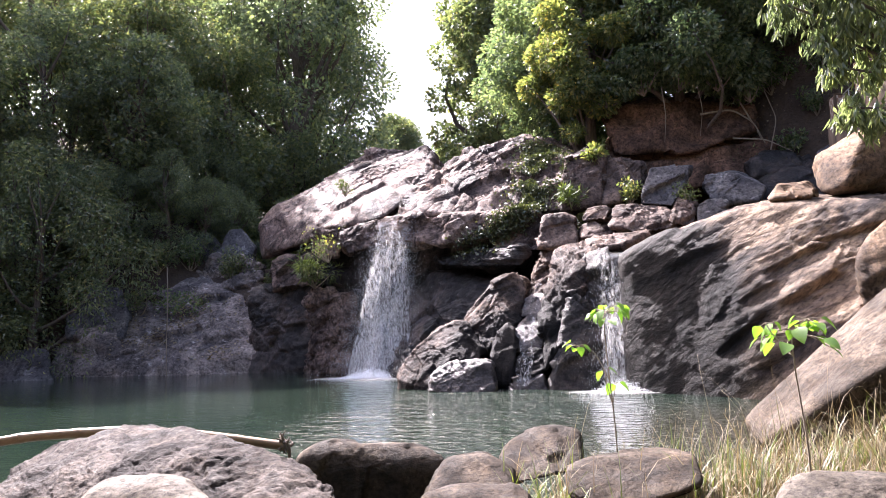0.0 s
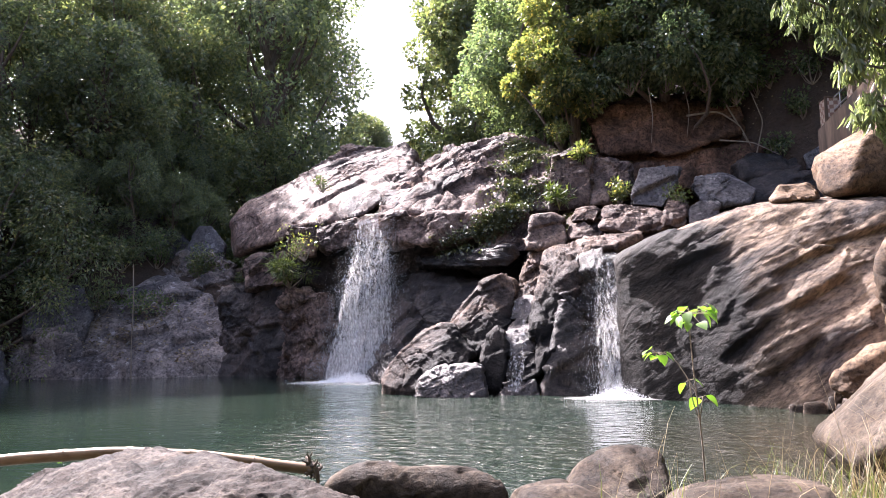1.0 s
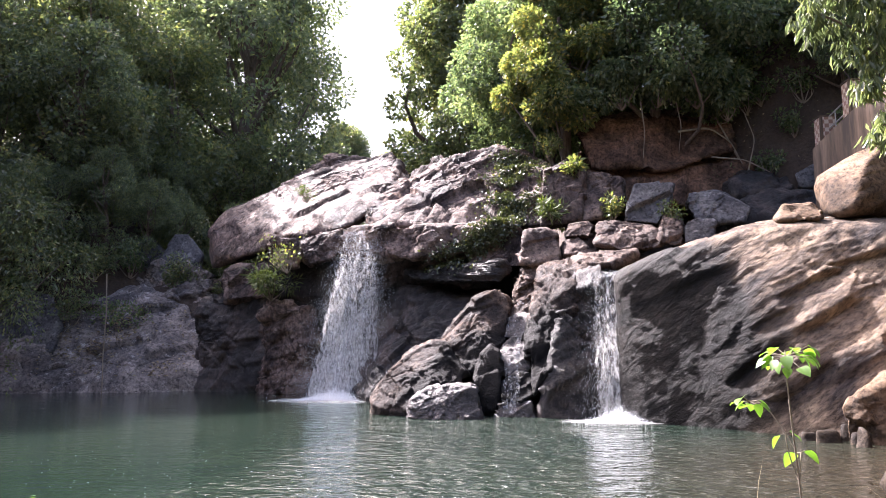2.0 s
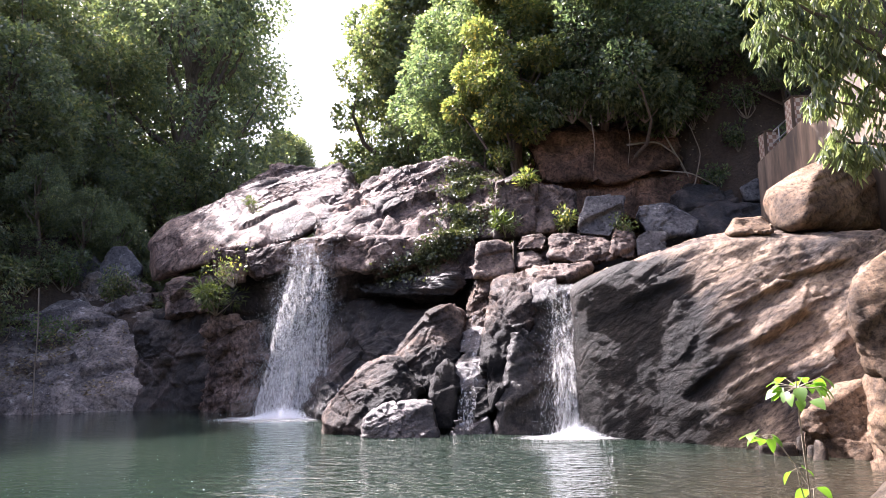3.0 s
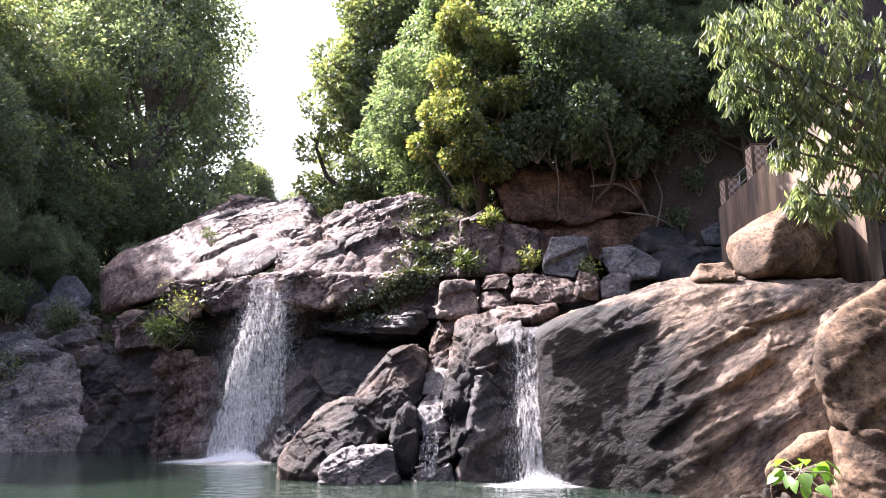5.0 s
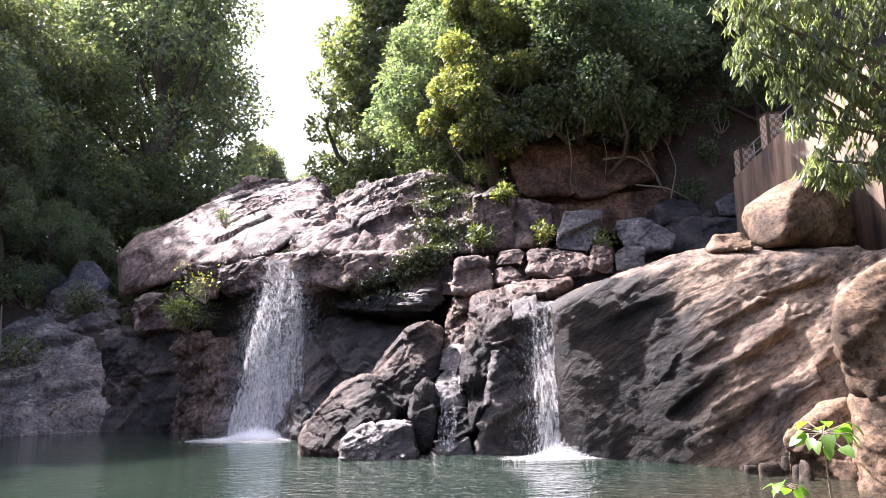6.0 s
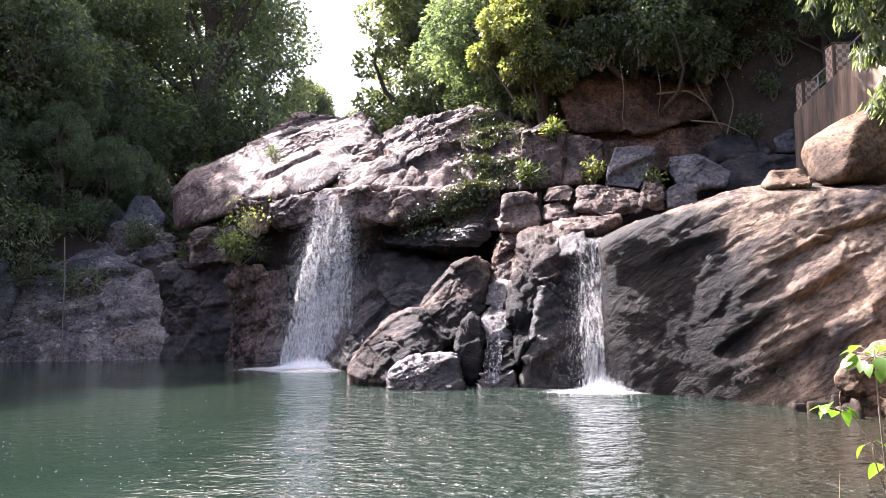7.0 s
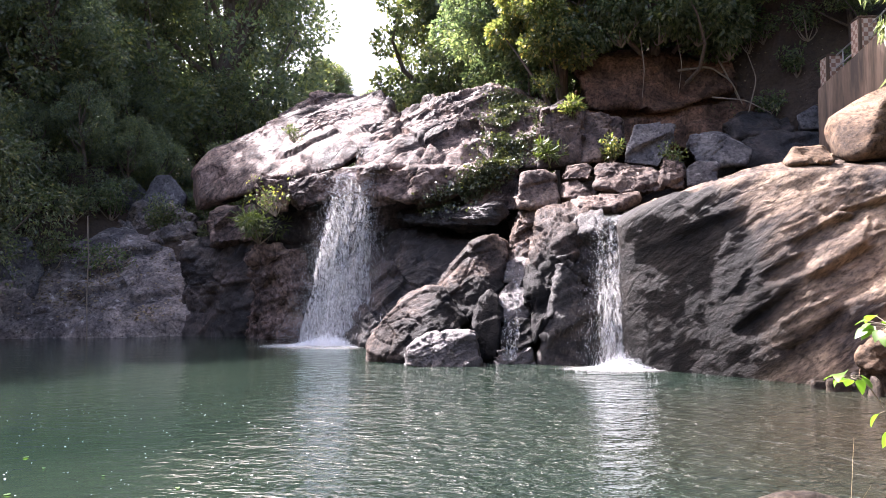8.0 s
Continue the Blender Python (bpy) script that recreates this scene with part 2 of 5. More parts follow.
def bark_of(name, a, b2):
    m, t, n, l, b = nodes_of(name)
    v = coords(t, (6, 6, 1.2))
    g = noise_tex(t, 2.0, 7, 0.7, v)
    l.new(ramp(t, g, [(0.3, a), (0.7, b2)]), b.inputs["Base Color"])
    b.inputs["Roughness"].default_value = 0.9
    bu = n.new("ShaderNodeBump")
    bu.inputs["Distance"].default_value = 0.03
    l.new(g, bu.inputs["Height"])
    l.new(bu.outputs["Normal"], b.inputs["Normal"])
    return m


BARK = bark_of("bark", (0.05, 0.038, 0.028), (0.17, 0.13, 0.10))
PALE_BARK = bark_of("pale_bark", (0.14, 0.11, 0.08), (0.30, 0.25, 0.19))


def soil():
    m, t, n, l, b = nodes_of("soil")
    v = coords(t)
    a = noise_tex(t, 0.35, 6, 0.65, v)
    c = ramp(t, a, [(0.3, (0.045, 0.031, 0.024)), (0.55, (0.1, 0.068, 0.048)), (0.75, (0.17, 0.115, 0.078))])
    d = noise_tex(t, 9, 8, 0.7, v)
    l.new(mixed(t, 0.7, c, ramp(t, d, [(0.3, (0.35, 0.35, 0.35)), (0.7, (1.1, 1.1, 1.1))]), "MULTIPLY"), b.inputs["Base Color"])
    b.inputs["Roughness"].default_value = 0.95
    bu = n.new("ShaderNodeBump")
    bu.inputs["Strength"].default_value, bu.inputs["Distance"].default_value = 1.0, 0.25
    l.new(d, bu.inputs["Height"])
    l.new(bu.outputs["Normal"], b.inputs["Normal"])
    return m


SOIL = soil()


def pool_water():
    """Green, murky water with wind ripples; silt lightens it towards the shallow shore."""
    m, t, n, l, b = nodes_of("pool_water")
    v = coords(t)
    a = noise_tex(t, 0.16, 3, 0.5, v)
    c = ramp(t, a, [(0.35, (0.009, 0.017, 0.012)), (0.65, (0.017, 0.026, 0.018))])
    g = n.new("ShaderNodeTexGradient")
    g.gradient_type = "SPHERICAL"
    mp = n.new("ShaderNodeMapping")
    mp.vector_type = "TEXTURE"
    mp.inputs["Location"].default_value, mp.inputs["Scale"].default_value = (7.0, 9.5, 0), (6.5, 6.5, 6.5)
    tc = n.new("ShaderNodeTexCoord")
    l.new(tc.outputs["Object"], mp.inputs["Vector"])
    l.new(mp.outputs["Vector"], g.inputs["Vector"])
    c = mixed(t, ramp(t, g.outputs["Fac"], [(0.0, (0, 0, 0)), (0.7, (0.85, 0.85, 0.85))]), c, (0.034, 0.027, 0.018))
    l.new(c, b.inputs["Base Color"])
    b.inputs["Roughness"].default_value = 0.035
    b.inputs["IOR"].default_value = 1.33
    h = mixed(t, 0.35, noise_tex(t, 1.7, 3, 0.55, coords(t, (0.75, 1.25, 1), (0, 0, -12)), 0.6), noise_tex(t, 5.5, 3, 0.6, coords(t, (0.75, 1.2, 1), (0, 0, 24)), 0.4))
    bu = n.new("ShaderNodeBump")
    bu.inputs["Strength"].default_value, bu.inputs["Distance"].default_value = 1.0, 0.36
    g2, mp2 = n.new("ShaderNodeTexGradient"), n.new("ShaderNodeMapping")  # rough below the falls, calm farther off
    g2.gradient_type, mp2.vector_type = "SPHERICAL", "TEXTURE"
    mp2.inputs["Location"].default_value, mp2.inputs["Scale"].default_value = (5.0, 13.0, 0), (8.5, 18, 10)
    l.new(mixed(t, 0.2, tc.outputs["Object"], mixed(t, 1.0, noise_tex(t, 0.3, 3, 0.6, v), (16.0, 16.0, 0.0), "MULTIPLY")), mp2.inputs["Vector"])
    l.new(mp2.outputs["Vector"], g2.inputs["Vector"])
    l.new(ramp(t, g2.outputs["Fac"], [(0.1, (0.07, 0.07, 0.07)), (0.5, (1, 1, 1))]), bu.inputs["Strength"])
    l.new(h, bu.inputs["Height"])
    l.new(bu.outputs["Normal"], b.inputs["Normal"])
    return m


WATER = pool_water()


def foam_mat(name, fine, lo, hi, stretch=1.0, fade=None, thicken=None):
    """White broken water with gaps."""
    m, t, n, l, b = nodes_of(name)
    b.inputs["Base Color"].default_value = (0.74, 0.73, 0.72, 1)
    b.inputs["Roughness"].default_value = 0.35
    b.inputs["Subsurface Weight"].default_value = 0.0
    f = noise_tex(t, fine, 6, 0.7, coords(t, (1, 1, stretch)), 0.3)
    if fade:  # thins out towards the rim
        mp, g, tc = n.new("ShaderNodeMapping"), n.new("ShaderNodeTexGradient"), n.new("ShaderNodeTexCoord")
        mp.vector_type = "TEXTURE"
        mp.inputs["Scale"].default_value = (*fade, 1)
        g.gradient_type = "SPHERICAL"
        l.new(tc.outputs["Object"], mp.inputs["Vector"])
        l.new(mp.outputs["Vector"], g.inputs["Vector"])
        f = mixed(t, 0.42, f, ramp(t, g.outputs["Fac"], [(0.0, (0, 0, 0)), (0.9, (1, 1, 1))]))
    if thicken:  # closes up as it drops
        tc, sp, ma = n.new("ShaderNodeTexCoord"), n.new("ShaderNodeSeparateXYZ"), n.new("ShaderNodeMath")
        ma.operation = "MULTIPLY_ADD"
        l.new(tc.outputs["Object"], sp.inputs["Vector"])
        l.new(sp.outputs["Z"], ma.inputs[0])
        ma.inputs[1].default_value = -thicken
        l.new(f, ma.inputs[2])
        f = ma.outputs["Value"]
    tp = n.new("ShaderNodeBsdfTransparent")
    tl = n.new("ShaderNodeBsdfTranslucent")
    tl.inputs["Color"].default_value = (0.78, 0.77, 0.75, 1)
    m1, m2 = n.new("ShaderNodeMixShader"), n.new("ShaderNodeMixShader")
    m1.inputs["Fac"].default_value = 0.5
    l.new(b.outputs["BSDF"], m1.inputs[1])
    l.new(tl.outputs["BSDF"], m1.inputs[2])
    l.new(ramp(t, f, [(lo, (0, 0, 0)), (hi, (1, 1, 1))]), m2.inputs["Fac"])
    l.new(tp.outputs["BSDF"], m2.inputs[1])
    l.new(m1.outputs["Shader"], m2.inputs[2])
    l.new(m2.outputs["Shader"], n["Material Output"].inputs["Surface"])
    return m


FALL = foam_mat("falling_water", 12, 0.52, 0.86, 0.36, thicken=0.036)
FOAM = foam_mat("foam", 7, 0.36, 0.68, fade=(1.0, 1.0))
DROP, _, _, _, _b = nodes_of("water_drops")
_b.inputs["Base Color"].default_value, _b.inputs["Roughness"].default_value = (0.9, 0.92, 0.95, 1), 0.2


# ---- ground ----
def smooth(a, b, x):
    q = np.clip((x - a) / (b - a), 0, 1)
    return q * q * (3 - 2 * q)


def ground_z(x, y):
    x, y = np.asarray(x, float), np.asarray(y, float)
    near = 1.75 * (1 - smooth(1.4, 4.6, y - 1.6 * smooth(0.2, 1.6, x) - 1.5 * smooth(3, 6, x)))
    z = -1.3 + near + 0.02 * np.maximum(0, -y)
    z = z + 6.2 * smooth(25.5, 33, y) - 1.5 * smooth(33, 60, y)
    left = np.maximum(0, -x - 17 + 0.08 * np.maximum(0, y - 27))
    z = z + smooth(26, 34, y + 1.2 * np.maximum(0, -x - 23)) * np.minimum(16, 0.5 * left) + 1.8 * smooth(16, 20, -x) * smooth(26, 30, y + np.maximum(0, -x - 23))
    right = np.maximum(0, x - 8.5 + 0.25 * np.maximum(0, y - 27))
    z = z + np.minimum(24, 0.55 * right) * smooth(12, 24, y) + 1.2 * smooth(4.5, 8, x) * smooth(14, 3, y)
    z = z + 6.6 * smooth(25.8, 28.8, y) * smooth(3, 6.5, x) + 5.5 * smooth(8.5, 13, x) * smooth(11, 17, y)
    # Unseen hill behind the camera, added to cut sky light on front faces.
    z = z + np.minimum(30, 0.75 * np.maximum(0, -y - 7))
    z = z + 0.5 * np.exp(-((x - 4.2) ** 2 + (y - 4.4) ** 2) / 1.6)
    p = np.stack([x * 0.35, y * 0.35, 0 * x], -1).reshape(-1, 3)
    return z + 0.35 * fbm(p, 4, 5).reshape(x.shape) * smooth(0, 3, np.abs(z - 0.2) + 1)


def ground():
    u = np.linspace(-1, 1, 261)
    ax = 38 * u + 560 * u**5
    gx, gy = np.meshgrid(ax, ax + 15)
    v = np.stack([gx.ravel(), gy.ravel(), ground_z(gx, gy).ravel()], 1)
    i = np.arange(260 * 260)
    a = (i // 260) * 261 + i % 260
    me = mesh_of("ground", v, np.stack([a, a + 1, a + 262, a + 261], 1), [SOIL])
    tagged(new("ground", me), "brown leaf-strewn soil of the valley and pool bed", "ground", kind="structure")


ground()


def water_sheet():
    n = 40
    gx, gy = np.meshgrid(np.linspace(-40, 20, n), np.linspace(-2, 36, n))
    v = np.stack([gx.ravel(), gy.ravel(), 0 * gx.ravel()], 1)
    i = np.arange((n - 1) ** 2)
    a = (i // (n - 1)) * n + i % (n - 1)
    me = mesh_of("water", v, np.stack([a, a + 1, a + n + 1, a + n], 1), [WATER])
    tagged(new("water", me), "green murky rippled water of the plunge pool", "water", kind="structure")


water_sheet()

# ---- rocks ----
SPHERES, ROCKS = {}, {}


def sphere(level):
    if level not in SPHERES:
        bm = bmesh.new()
        bmesh.ops.create_icosphere(bm, subdivisions=level, radius=1)
        bm.verts.ensure_lookup_table()
        SPHERES[level] = (np.array([v.co for v in bm.verts]), np.array([[v.index for v in f.verts] for f in bm.faces]))
        bm.free()
    return SPHERES[level]


def sides_of(corners):
    """The flat sides of a block: outward normals and offsets."""
    bm = bmesh.new()
    for c in corners:
        bm.verts.new(c)
    bmesh.ops.convex_hull(bm, input=bm.verts)
    bm.normal_update()
    found = {}
    for f in bm.faces:
        if f.calc_area() > 1e-5:
            key = tuple(round(q, 2) for q in f.normal)
            found.setdefault(key, (np.array(f.normal), float(f.normal.dot(f.verts[0].co))))
    bm.free()
    return [np.array(q) for q in zip(*found.values())]


LOOK = {  # soft edge, broad swell, facets, facet size, grooves, grain
    "slab": (60, 0.1, 0.32, 1.25, 0.08, 0.03), "crag": (60, 0.1, 0.44, 1.1, 0.1, 0.03), "slabR": (24, 0.03, 0.03, 0.9, 0.015, 0.018), "rust": (70, 0.03, 0.16, 0.8, 0.05, 0.016),
    "column": (70, 0.03, 0.3, 0.7, 0.08, 0.02), "glint": (30, 0.06, 0.14, 0.7, 0.03, 0.02), "ledge": (60, 0.05, 0.26, 0.8, 0.05, 0.02), "wet": (60, 0.06, 0.36, 0.9, 0.08, 0.03), "grey": (40, 0.05, 0.18, 1.0, 0.01, 0.012), "lichen": (40, 0.15, 0.55, 1.0, 0.09, 0.03),
    "brown": (60, 0.05, 0.2, 0.9, 0.04, 0.014), "soilrock": (20, 0.3, 0.4, 0.8, 0.1, 0.05), "front": (14, 0.05, 0.035, 0.2, 0.008, 0.02), "tan": (12, 0.03, 0.03, 0.4, 0.003, 0.004),
    "lean": (44, 0.03, 0.035, 0.5, 0.004, 0.006), "pale": (9, 0.02, 0.02, 0.4, 0.002, 0.003),
}
ROCK_LABEL = {
    "bank_ledge": "dark earthy rock bank in shade under the hanging trees",
    "cliff_upper": "broad pinkish cliff slab carrying the upper waterfall",
    "cliff_dome": "craggy pinkish rock dome with dark cracks above the pool",
    "cliff_lower": "dark fissured lower cliff with the two waterfalls",
    "rock_recess": "rock at the back of the overhang, coloured near-black for shade",
    "rock_step": "dark wet step of broken rock under a trickle",
    "rock_ledge": "dark narrow rock ledge under the overhang",
    "wet_wall": "dark wet rock wall behind the tall waterfall",
    "rock_pinnacle": "leaning rust-brown rock pinnacle before the wet wall",
    "rock_wedge": "small dark wet rock wedge at the waterline",
    "rust_boulder": "rust-stained angular boulder standing in the pool",
    "wet_boulder": "rounded wet dark boulder washed by the pool",
    "rock_column": "fissured rust-brown rock column beside the narrow waterfall",
    "rock_cleft": "black wet rock cleft behind the narrow waterfall",
    "cliff_slab": "huge smooth striped rock slab rising from the pool",
    "ledge_block": "angular rust-brown block on the rock ledge",
    "ledge_stone": "small reddish stone lying on the ledge blocks",
    "grey_boulder": "smooth grey boulder at the top of the falls",
    "cascade_rock": "dark wet rock with a thin cascade behind the boulders",
    "bank_rock": "dark rock half buried in the shaded bank",
    "overhang_rock": "brown rock outcrop under the hanging trees",
    "brown_boulder": "big tan hollowed boulder resting on the striped slab",
    "brown_stone": "tan flat stone wedged beside the big boulder",
    "shore_boulder": "orange-brown weathered boulder on the pool's shore",
    "shore_stone": "small wet stone at the pool's waterline",
    "plant_block": "split rock block at the waterfall's foot with plants on top",
    "perched_boulder": "rounded boulder wedged under the cliff overhang",
    "stained_cliff": "dark stained rock wall at the water's edge",
    "left_boulder": "grey lichen-spotted boulder below the shaded trees",
    "left_bank_rock": "sloping lichen-patched bank rock with dry litter",
    "left_shore_rock": "grey shaded rock on the wooded shore",
    "front_boulder": "rough grey-brown boulder on the near bank",
    "pale_stone": "smooth pale stone lying against the rough boulder",
    "pool_boulder": "rounded tan boulder standing at the pool's edge",
    "bank_stone": "smooth tan stone among grass on the near bank",
    "leaning_stone": "tilted tan slab of stone above dry grass",
}


def cliff(name):
    """An anchor for the blocks of one cliff."""
    return tagged(new(name), ROCK_LABEL[name], "rock")


HOLLOWS = (  # x, z, half length, half width, depth, slope in degrees: undercut hollows of the striped slab
    (5.0, 2.2, 0.95, 1.2, 0.13, 14), (7.1, 3.0, 1.0, 0.3, 0.16, 24), (7.2, 2.1, 0.9, 0.4, 0.18, 25), (5.7, 1.25, 0.85, 0.32, 0.15, 42), (6.5, 0.75, 0.9, 0.38, 0.16, 42), (6.1, 2.3, 0.6, 0.2, 0.1, 30), (8.3, 3.6, 1.1, 0.25, 0.16, 15))


def slab_relief(p):
    """Slanting beds of the striped slab: hollow undercut steps on its sunlit half, a smoother wall beside the fall."""
    u, v = 0.82 * p[:, 0] + 0.57 * p[:, 2], -0.57 * p[:, 0] + 0.82 * p[:, 2]
    v = v + 0.3 * fbm(p * (0.35, 0.35, 0.5), 4, 9) + 0.35 * vnoise(p * 0.22, 10)
    fade = smooth(4.6, 6.2, p[:, 0] + 0.3 * p[:, 2])
    d = (fade - 0.5) * 0.3 * (1 - smooth(2.6, 4.4, p[:, 2]))
    rug = 0.16 + 0.84 * fade
    for long, wide, high, seed in ((3.4, 1.1, 0.12, 71), (4.2, 0.5, 0.15, 72), (2.0, 0.2, 0.09, 73), (0.8, 0.09, 0.05, 74)):
        q = np.stack([u / long, p[:, 1] / (2.5 * wide), v / wide], 1)
        q = q + 0.2 * np.stack([vnoise(q * 1.3, seed + n) for n in (30, 31, 32)], 1)
        mask = np.clip(0.5 + 1.3 * vnoise(q * 0.5 + 3.3, seed + 20), 0.1, 1.3)
        d = d + high * rug * mask * (scoops(q, seed) if wide > 0.6 else blocks(q, seed))
    for x, z, long, wide, deep, slope in HOLLOWS:
        c, s = math.cos(radians(slope)), math.sin(radians(slope))
        wob = 0.22 * fbm(p * 1.1, 3, 33)
        a = (c * (p[:, 0] - x) + s * (p[:, 2] - z)) / long + wob
        b = (-s * (p[:, 0] - x) + c * (p[:, 2] - z)) / wide + wob * 1.4
        d = d - deep * smooth(1.0, 0.82, b) * np.clip((b + 1) / 1.8, 0, 1) * smooth(1.0, 0.55, np.abs(a))
    return d


def rock(name, kind, level, corners, under=None, deep=0.0, dents=()):
    """A weathered block between the given corners (carried back by deep, away from the pool), or one block of a larger cliff."""
    soft, swell, facet, size, groove, grain = LOOK[kind]
    pts = np.array(corners, float)
    if deep:
        back = pts - (0, -0.4, 2.2)
        back = pts + deep * back / np.linalg.norm(back, axis=1, keepdims=True)
        pts = np.concatenate([pts, np.where(pts[:, 2:] < -0.5, back * (1, 1, 0) - (0, 0, 0.6), back)])
    mid, half = (pts.max(0) + pts.min(0)) / 2, (pts.max(0) - pts.min(0)) / 2
    small = min(1.0, float(np.sort(half)[1:].mean()) / (0.9 * size))  # finer relief on small blocks
    size, facet, groove, grain = size * small, facet * small, groove * small, grain * small**0.5
    normal, off = sides_of(pts)
    off = np.maximum(off - normal @ mid, 0.03)
    way, faces = sphere(level)
    way = way * half
    reach = np.maximum(way @ normal.T / off, 0)
    r = (reach**soft).sum(1) ** (-1 / soft)
    held = (np.maximum((pts - mid) @ normal.T / off, 0) ** soft).sum(1) ** (1 / soft)
    r = r * (1 + 0.6 * (held.mean() - 1))
    out = (reach ** (soft - 1) / off) @ normal
    out /= np.linalg.norm(out, axis=1, keepdims=True) + 1e-9
    p = mid + way * r[:, None]
    s = len(name) * 7 + int(abs(mid[0] * 13))
    d = swell * fbm(p * 0.5 / size, 2, s + 40)
    if kind == "slabR":
        d = d + slab_relief(p)
    warp = p + 0.09 * size * np.stack([fbm(p * 0.7 / size, 2, s + n) for n in range(3)], 1) + 0.012 * size * np.stack([vnoise(p * 7 / size, s + n) for n in range(3)], 1)
    rugged = np.clip(0.6 + 1.4 * fbm(p * 0.45 / size, 2, s + 45), 0.2, 1.3)  # smooth and broken stretches
    d = d + 0.8 * facet * scoops(warp / (1.5 * size), s + 30)
    for n, (scale, high, turn) in enumerate(((1.1, 1.0, (0.5, -0.45, 0.3)), (0.5, 0.5, (0.35, -0.6, 0.5)), (0.23, 0.26, (0.6, -0.3, 0.1)), (0.1, 0.12, (0.1, 0.6, 0.4)))):
        tilted = warp @ np.array(Euler(turn).to_matrix())
        d = d + facet * high * (1 if n == 0 else rugged) * blocks(tilted / (scale * size * np.array((1.8, 1.0, 0.7))), s + 20 * n)
    for n, (joint, gap) in enumerate((((0.5, -0.2, 0.84), 1.0), ((0.86, 0.2, -0.45), 1.35), ((-0.35, 0.3, 0.88), 0.5))):  # long joints
        q = p @ np.array(joint) / (size * gap) + 0.35 * fbm(p * 0.8 / size, 3, s + 90 + n)
        open_ = smooth(-0.1, 0.35, vnoise(p * 0.7 / size, s + 95 + n))
        d = d - groove * (0.5 if gap < 1 else 1.2) * open_ * np.exp(-np.abs(q - np.round(q)) * 34 * gap)
        d = d + 0.7 * groove * (hashed(np.floor(q + 0.5).astype(np.int64), 3, 5, s + n) - 0.5)
    for x, y, z, wide, sunk in dents:
        d = d - sunk * smooth(1.0, 0.55, np.linalg.norm(p - (x, y, z), axis=1) / wide + 0.25 * fbm(p * 2.5, 2, s + 70))
    d = d + grain * fbm(p * 6 / size, 5, s + 60, 0.7)
    p = p + out * d[:, None]
    me = mesh_of(name, p, faces, [STONE[kind]], smooth=kind in ("front", "tan", "pale", "lean", "grey"))
    ROCKS.setdefault(under.name if under else name, []).append((p, faces))
    if under:
        return part(name, me, under, ROCK_LABEL.get(name, ""))
    return tagged(new(name, me), ROCK_LABEL[name], "rock" if "cliff" in name else "boulder")


UPPER = cliff("cliff_upper")
rock("rock_wing", "slab", 6, [(-12.35, 29.5, 6.8), (-12.05, 28.6, 5.5), (-12.15, 29.2, 5.1), (-11.95, 30, 7.6), (-10.25, 30.5, 8.4), (-8.55, 31.5, 9.6), (-6.95, 32.5, 10.35), (-7.2, 29, 7.8), (-8.8, 27.4, 6.35), (-9.2, 27.4, 5.6), (-10.5, 27.8, 5.35)], UPPER, deep=3.2)
rock("rock_back", "slab", 6, [(-9.85, 33, 9.55), (-9.05, 33.5, 10.45), (-8.25, 34, 11), (-7.15, 34, 10.9), (-5.85, 33.5, 10.55), (-7.9, 32, 8.8)], UPPER, deep=3.5)
rock("rock_face", "slab", 7, [(-6.9, 32, 10.2), (-5.85, 32, 10.35), (-4.95, 31.5, 10.45), (-4.35, 30.5, 9.65), (-5, 29, 8.8), (-5.55, 28.2, 8.05), (-4, 27.5, 7.7), (-4.95, 26.6, 7.05), (-5.6, 25.7, 6.15), (-7.8, 26.6, 5.9), (-9, 27.2, 6.2), (-9, 28, 6.9), (-8.05, 30.5, 9)], UPPER, deep=3.2)
rock("rock_peak", "slab", 6, [(-5.75, 31.5, 10.05), (-4.9, 31.2, 10.35), (-3.75, 29.5, 8.7), (-4.2, 29, 8.65), (-4.75, 29.4, 9.05), (-5.6, 29.2, 8.5)], UPPER, deep=3)
rock("rock_block", "slab", 5, [(-4.7, 28.6, 8.55), (-3.85, 28.4, 8.45), (-3.55, 27.8, 7.85), (-3.95, 27.2, 7.5), (-4.75, 27.6, 7.8)], UPPER, deep=2)
rock("rock_lip", "slab", 6, [(-9, 27, 6), (-7.7, 26.3, 5.85), (-7.55, 26.2, 5.4), (-7.7, 26.4, 4.75), (-8.65, 26.8, 4.8), (-9.05, 27, 5.3)], UPPER, deep=3)
rock("rock_lip", "slab", 6, [(-7.55, 26.2, 5.85), (-5.75, 25.3, 6.1), (-5.65, 25.1, 5.25), (-6.1, 25.2, 4.95), (-7.05, 25.6, 4.7), (-7.45, 25.8, 5.25)], UPPER, deep=3)
rock("rock_lip", "slab", 6, [(-5.85, 25.4, 6.1), (-4.1, 24.6, 6), (-4.05, 24.5, 5.15), (-4.8, 24.7, 4.95), (-5.65, 25, 5.15)], UPPER, deep=3)
DOME = cliff("cliff_dome")
rock("rock_face", "crag", 7, [(-4.9, 26.4, 7.05), (-3.8, 28, 8.2), (-3.1, 28.6, 8.95), (-2.45, 29, 9.4), (-1.3, 29, 9.7), (-0.1, 28.4, 9.75), (1.25, 28, 9.45), (1.95, 27, 8.65), (2.3, 26.2, 7.85), (1.85, 24.2, 5.8), (-1.45, 24, 5.8), (-4.6, 24.6, 5.9), (-3.15, 26, 6.95), (-0.3, 25, 6.75)], DOME, deep=3)
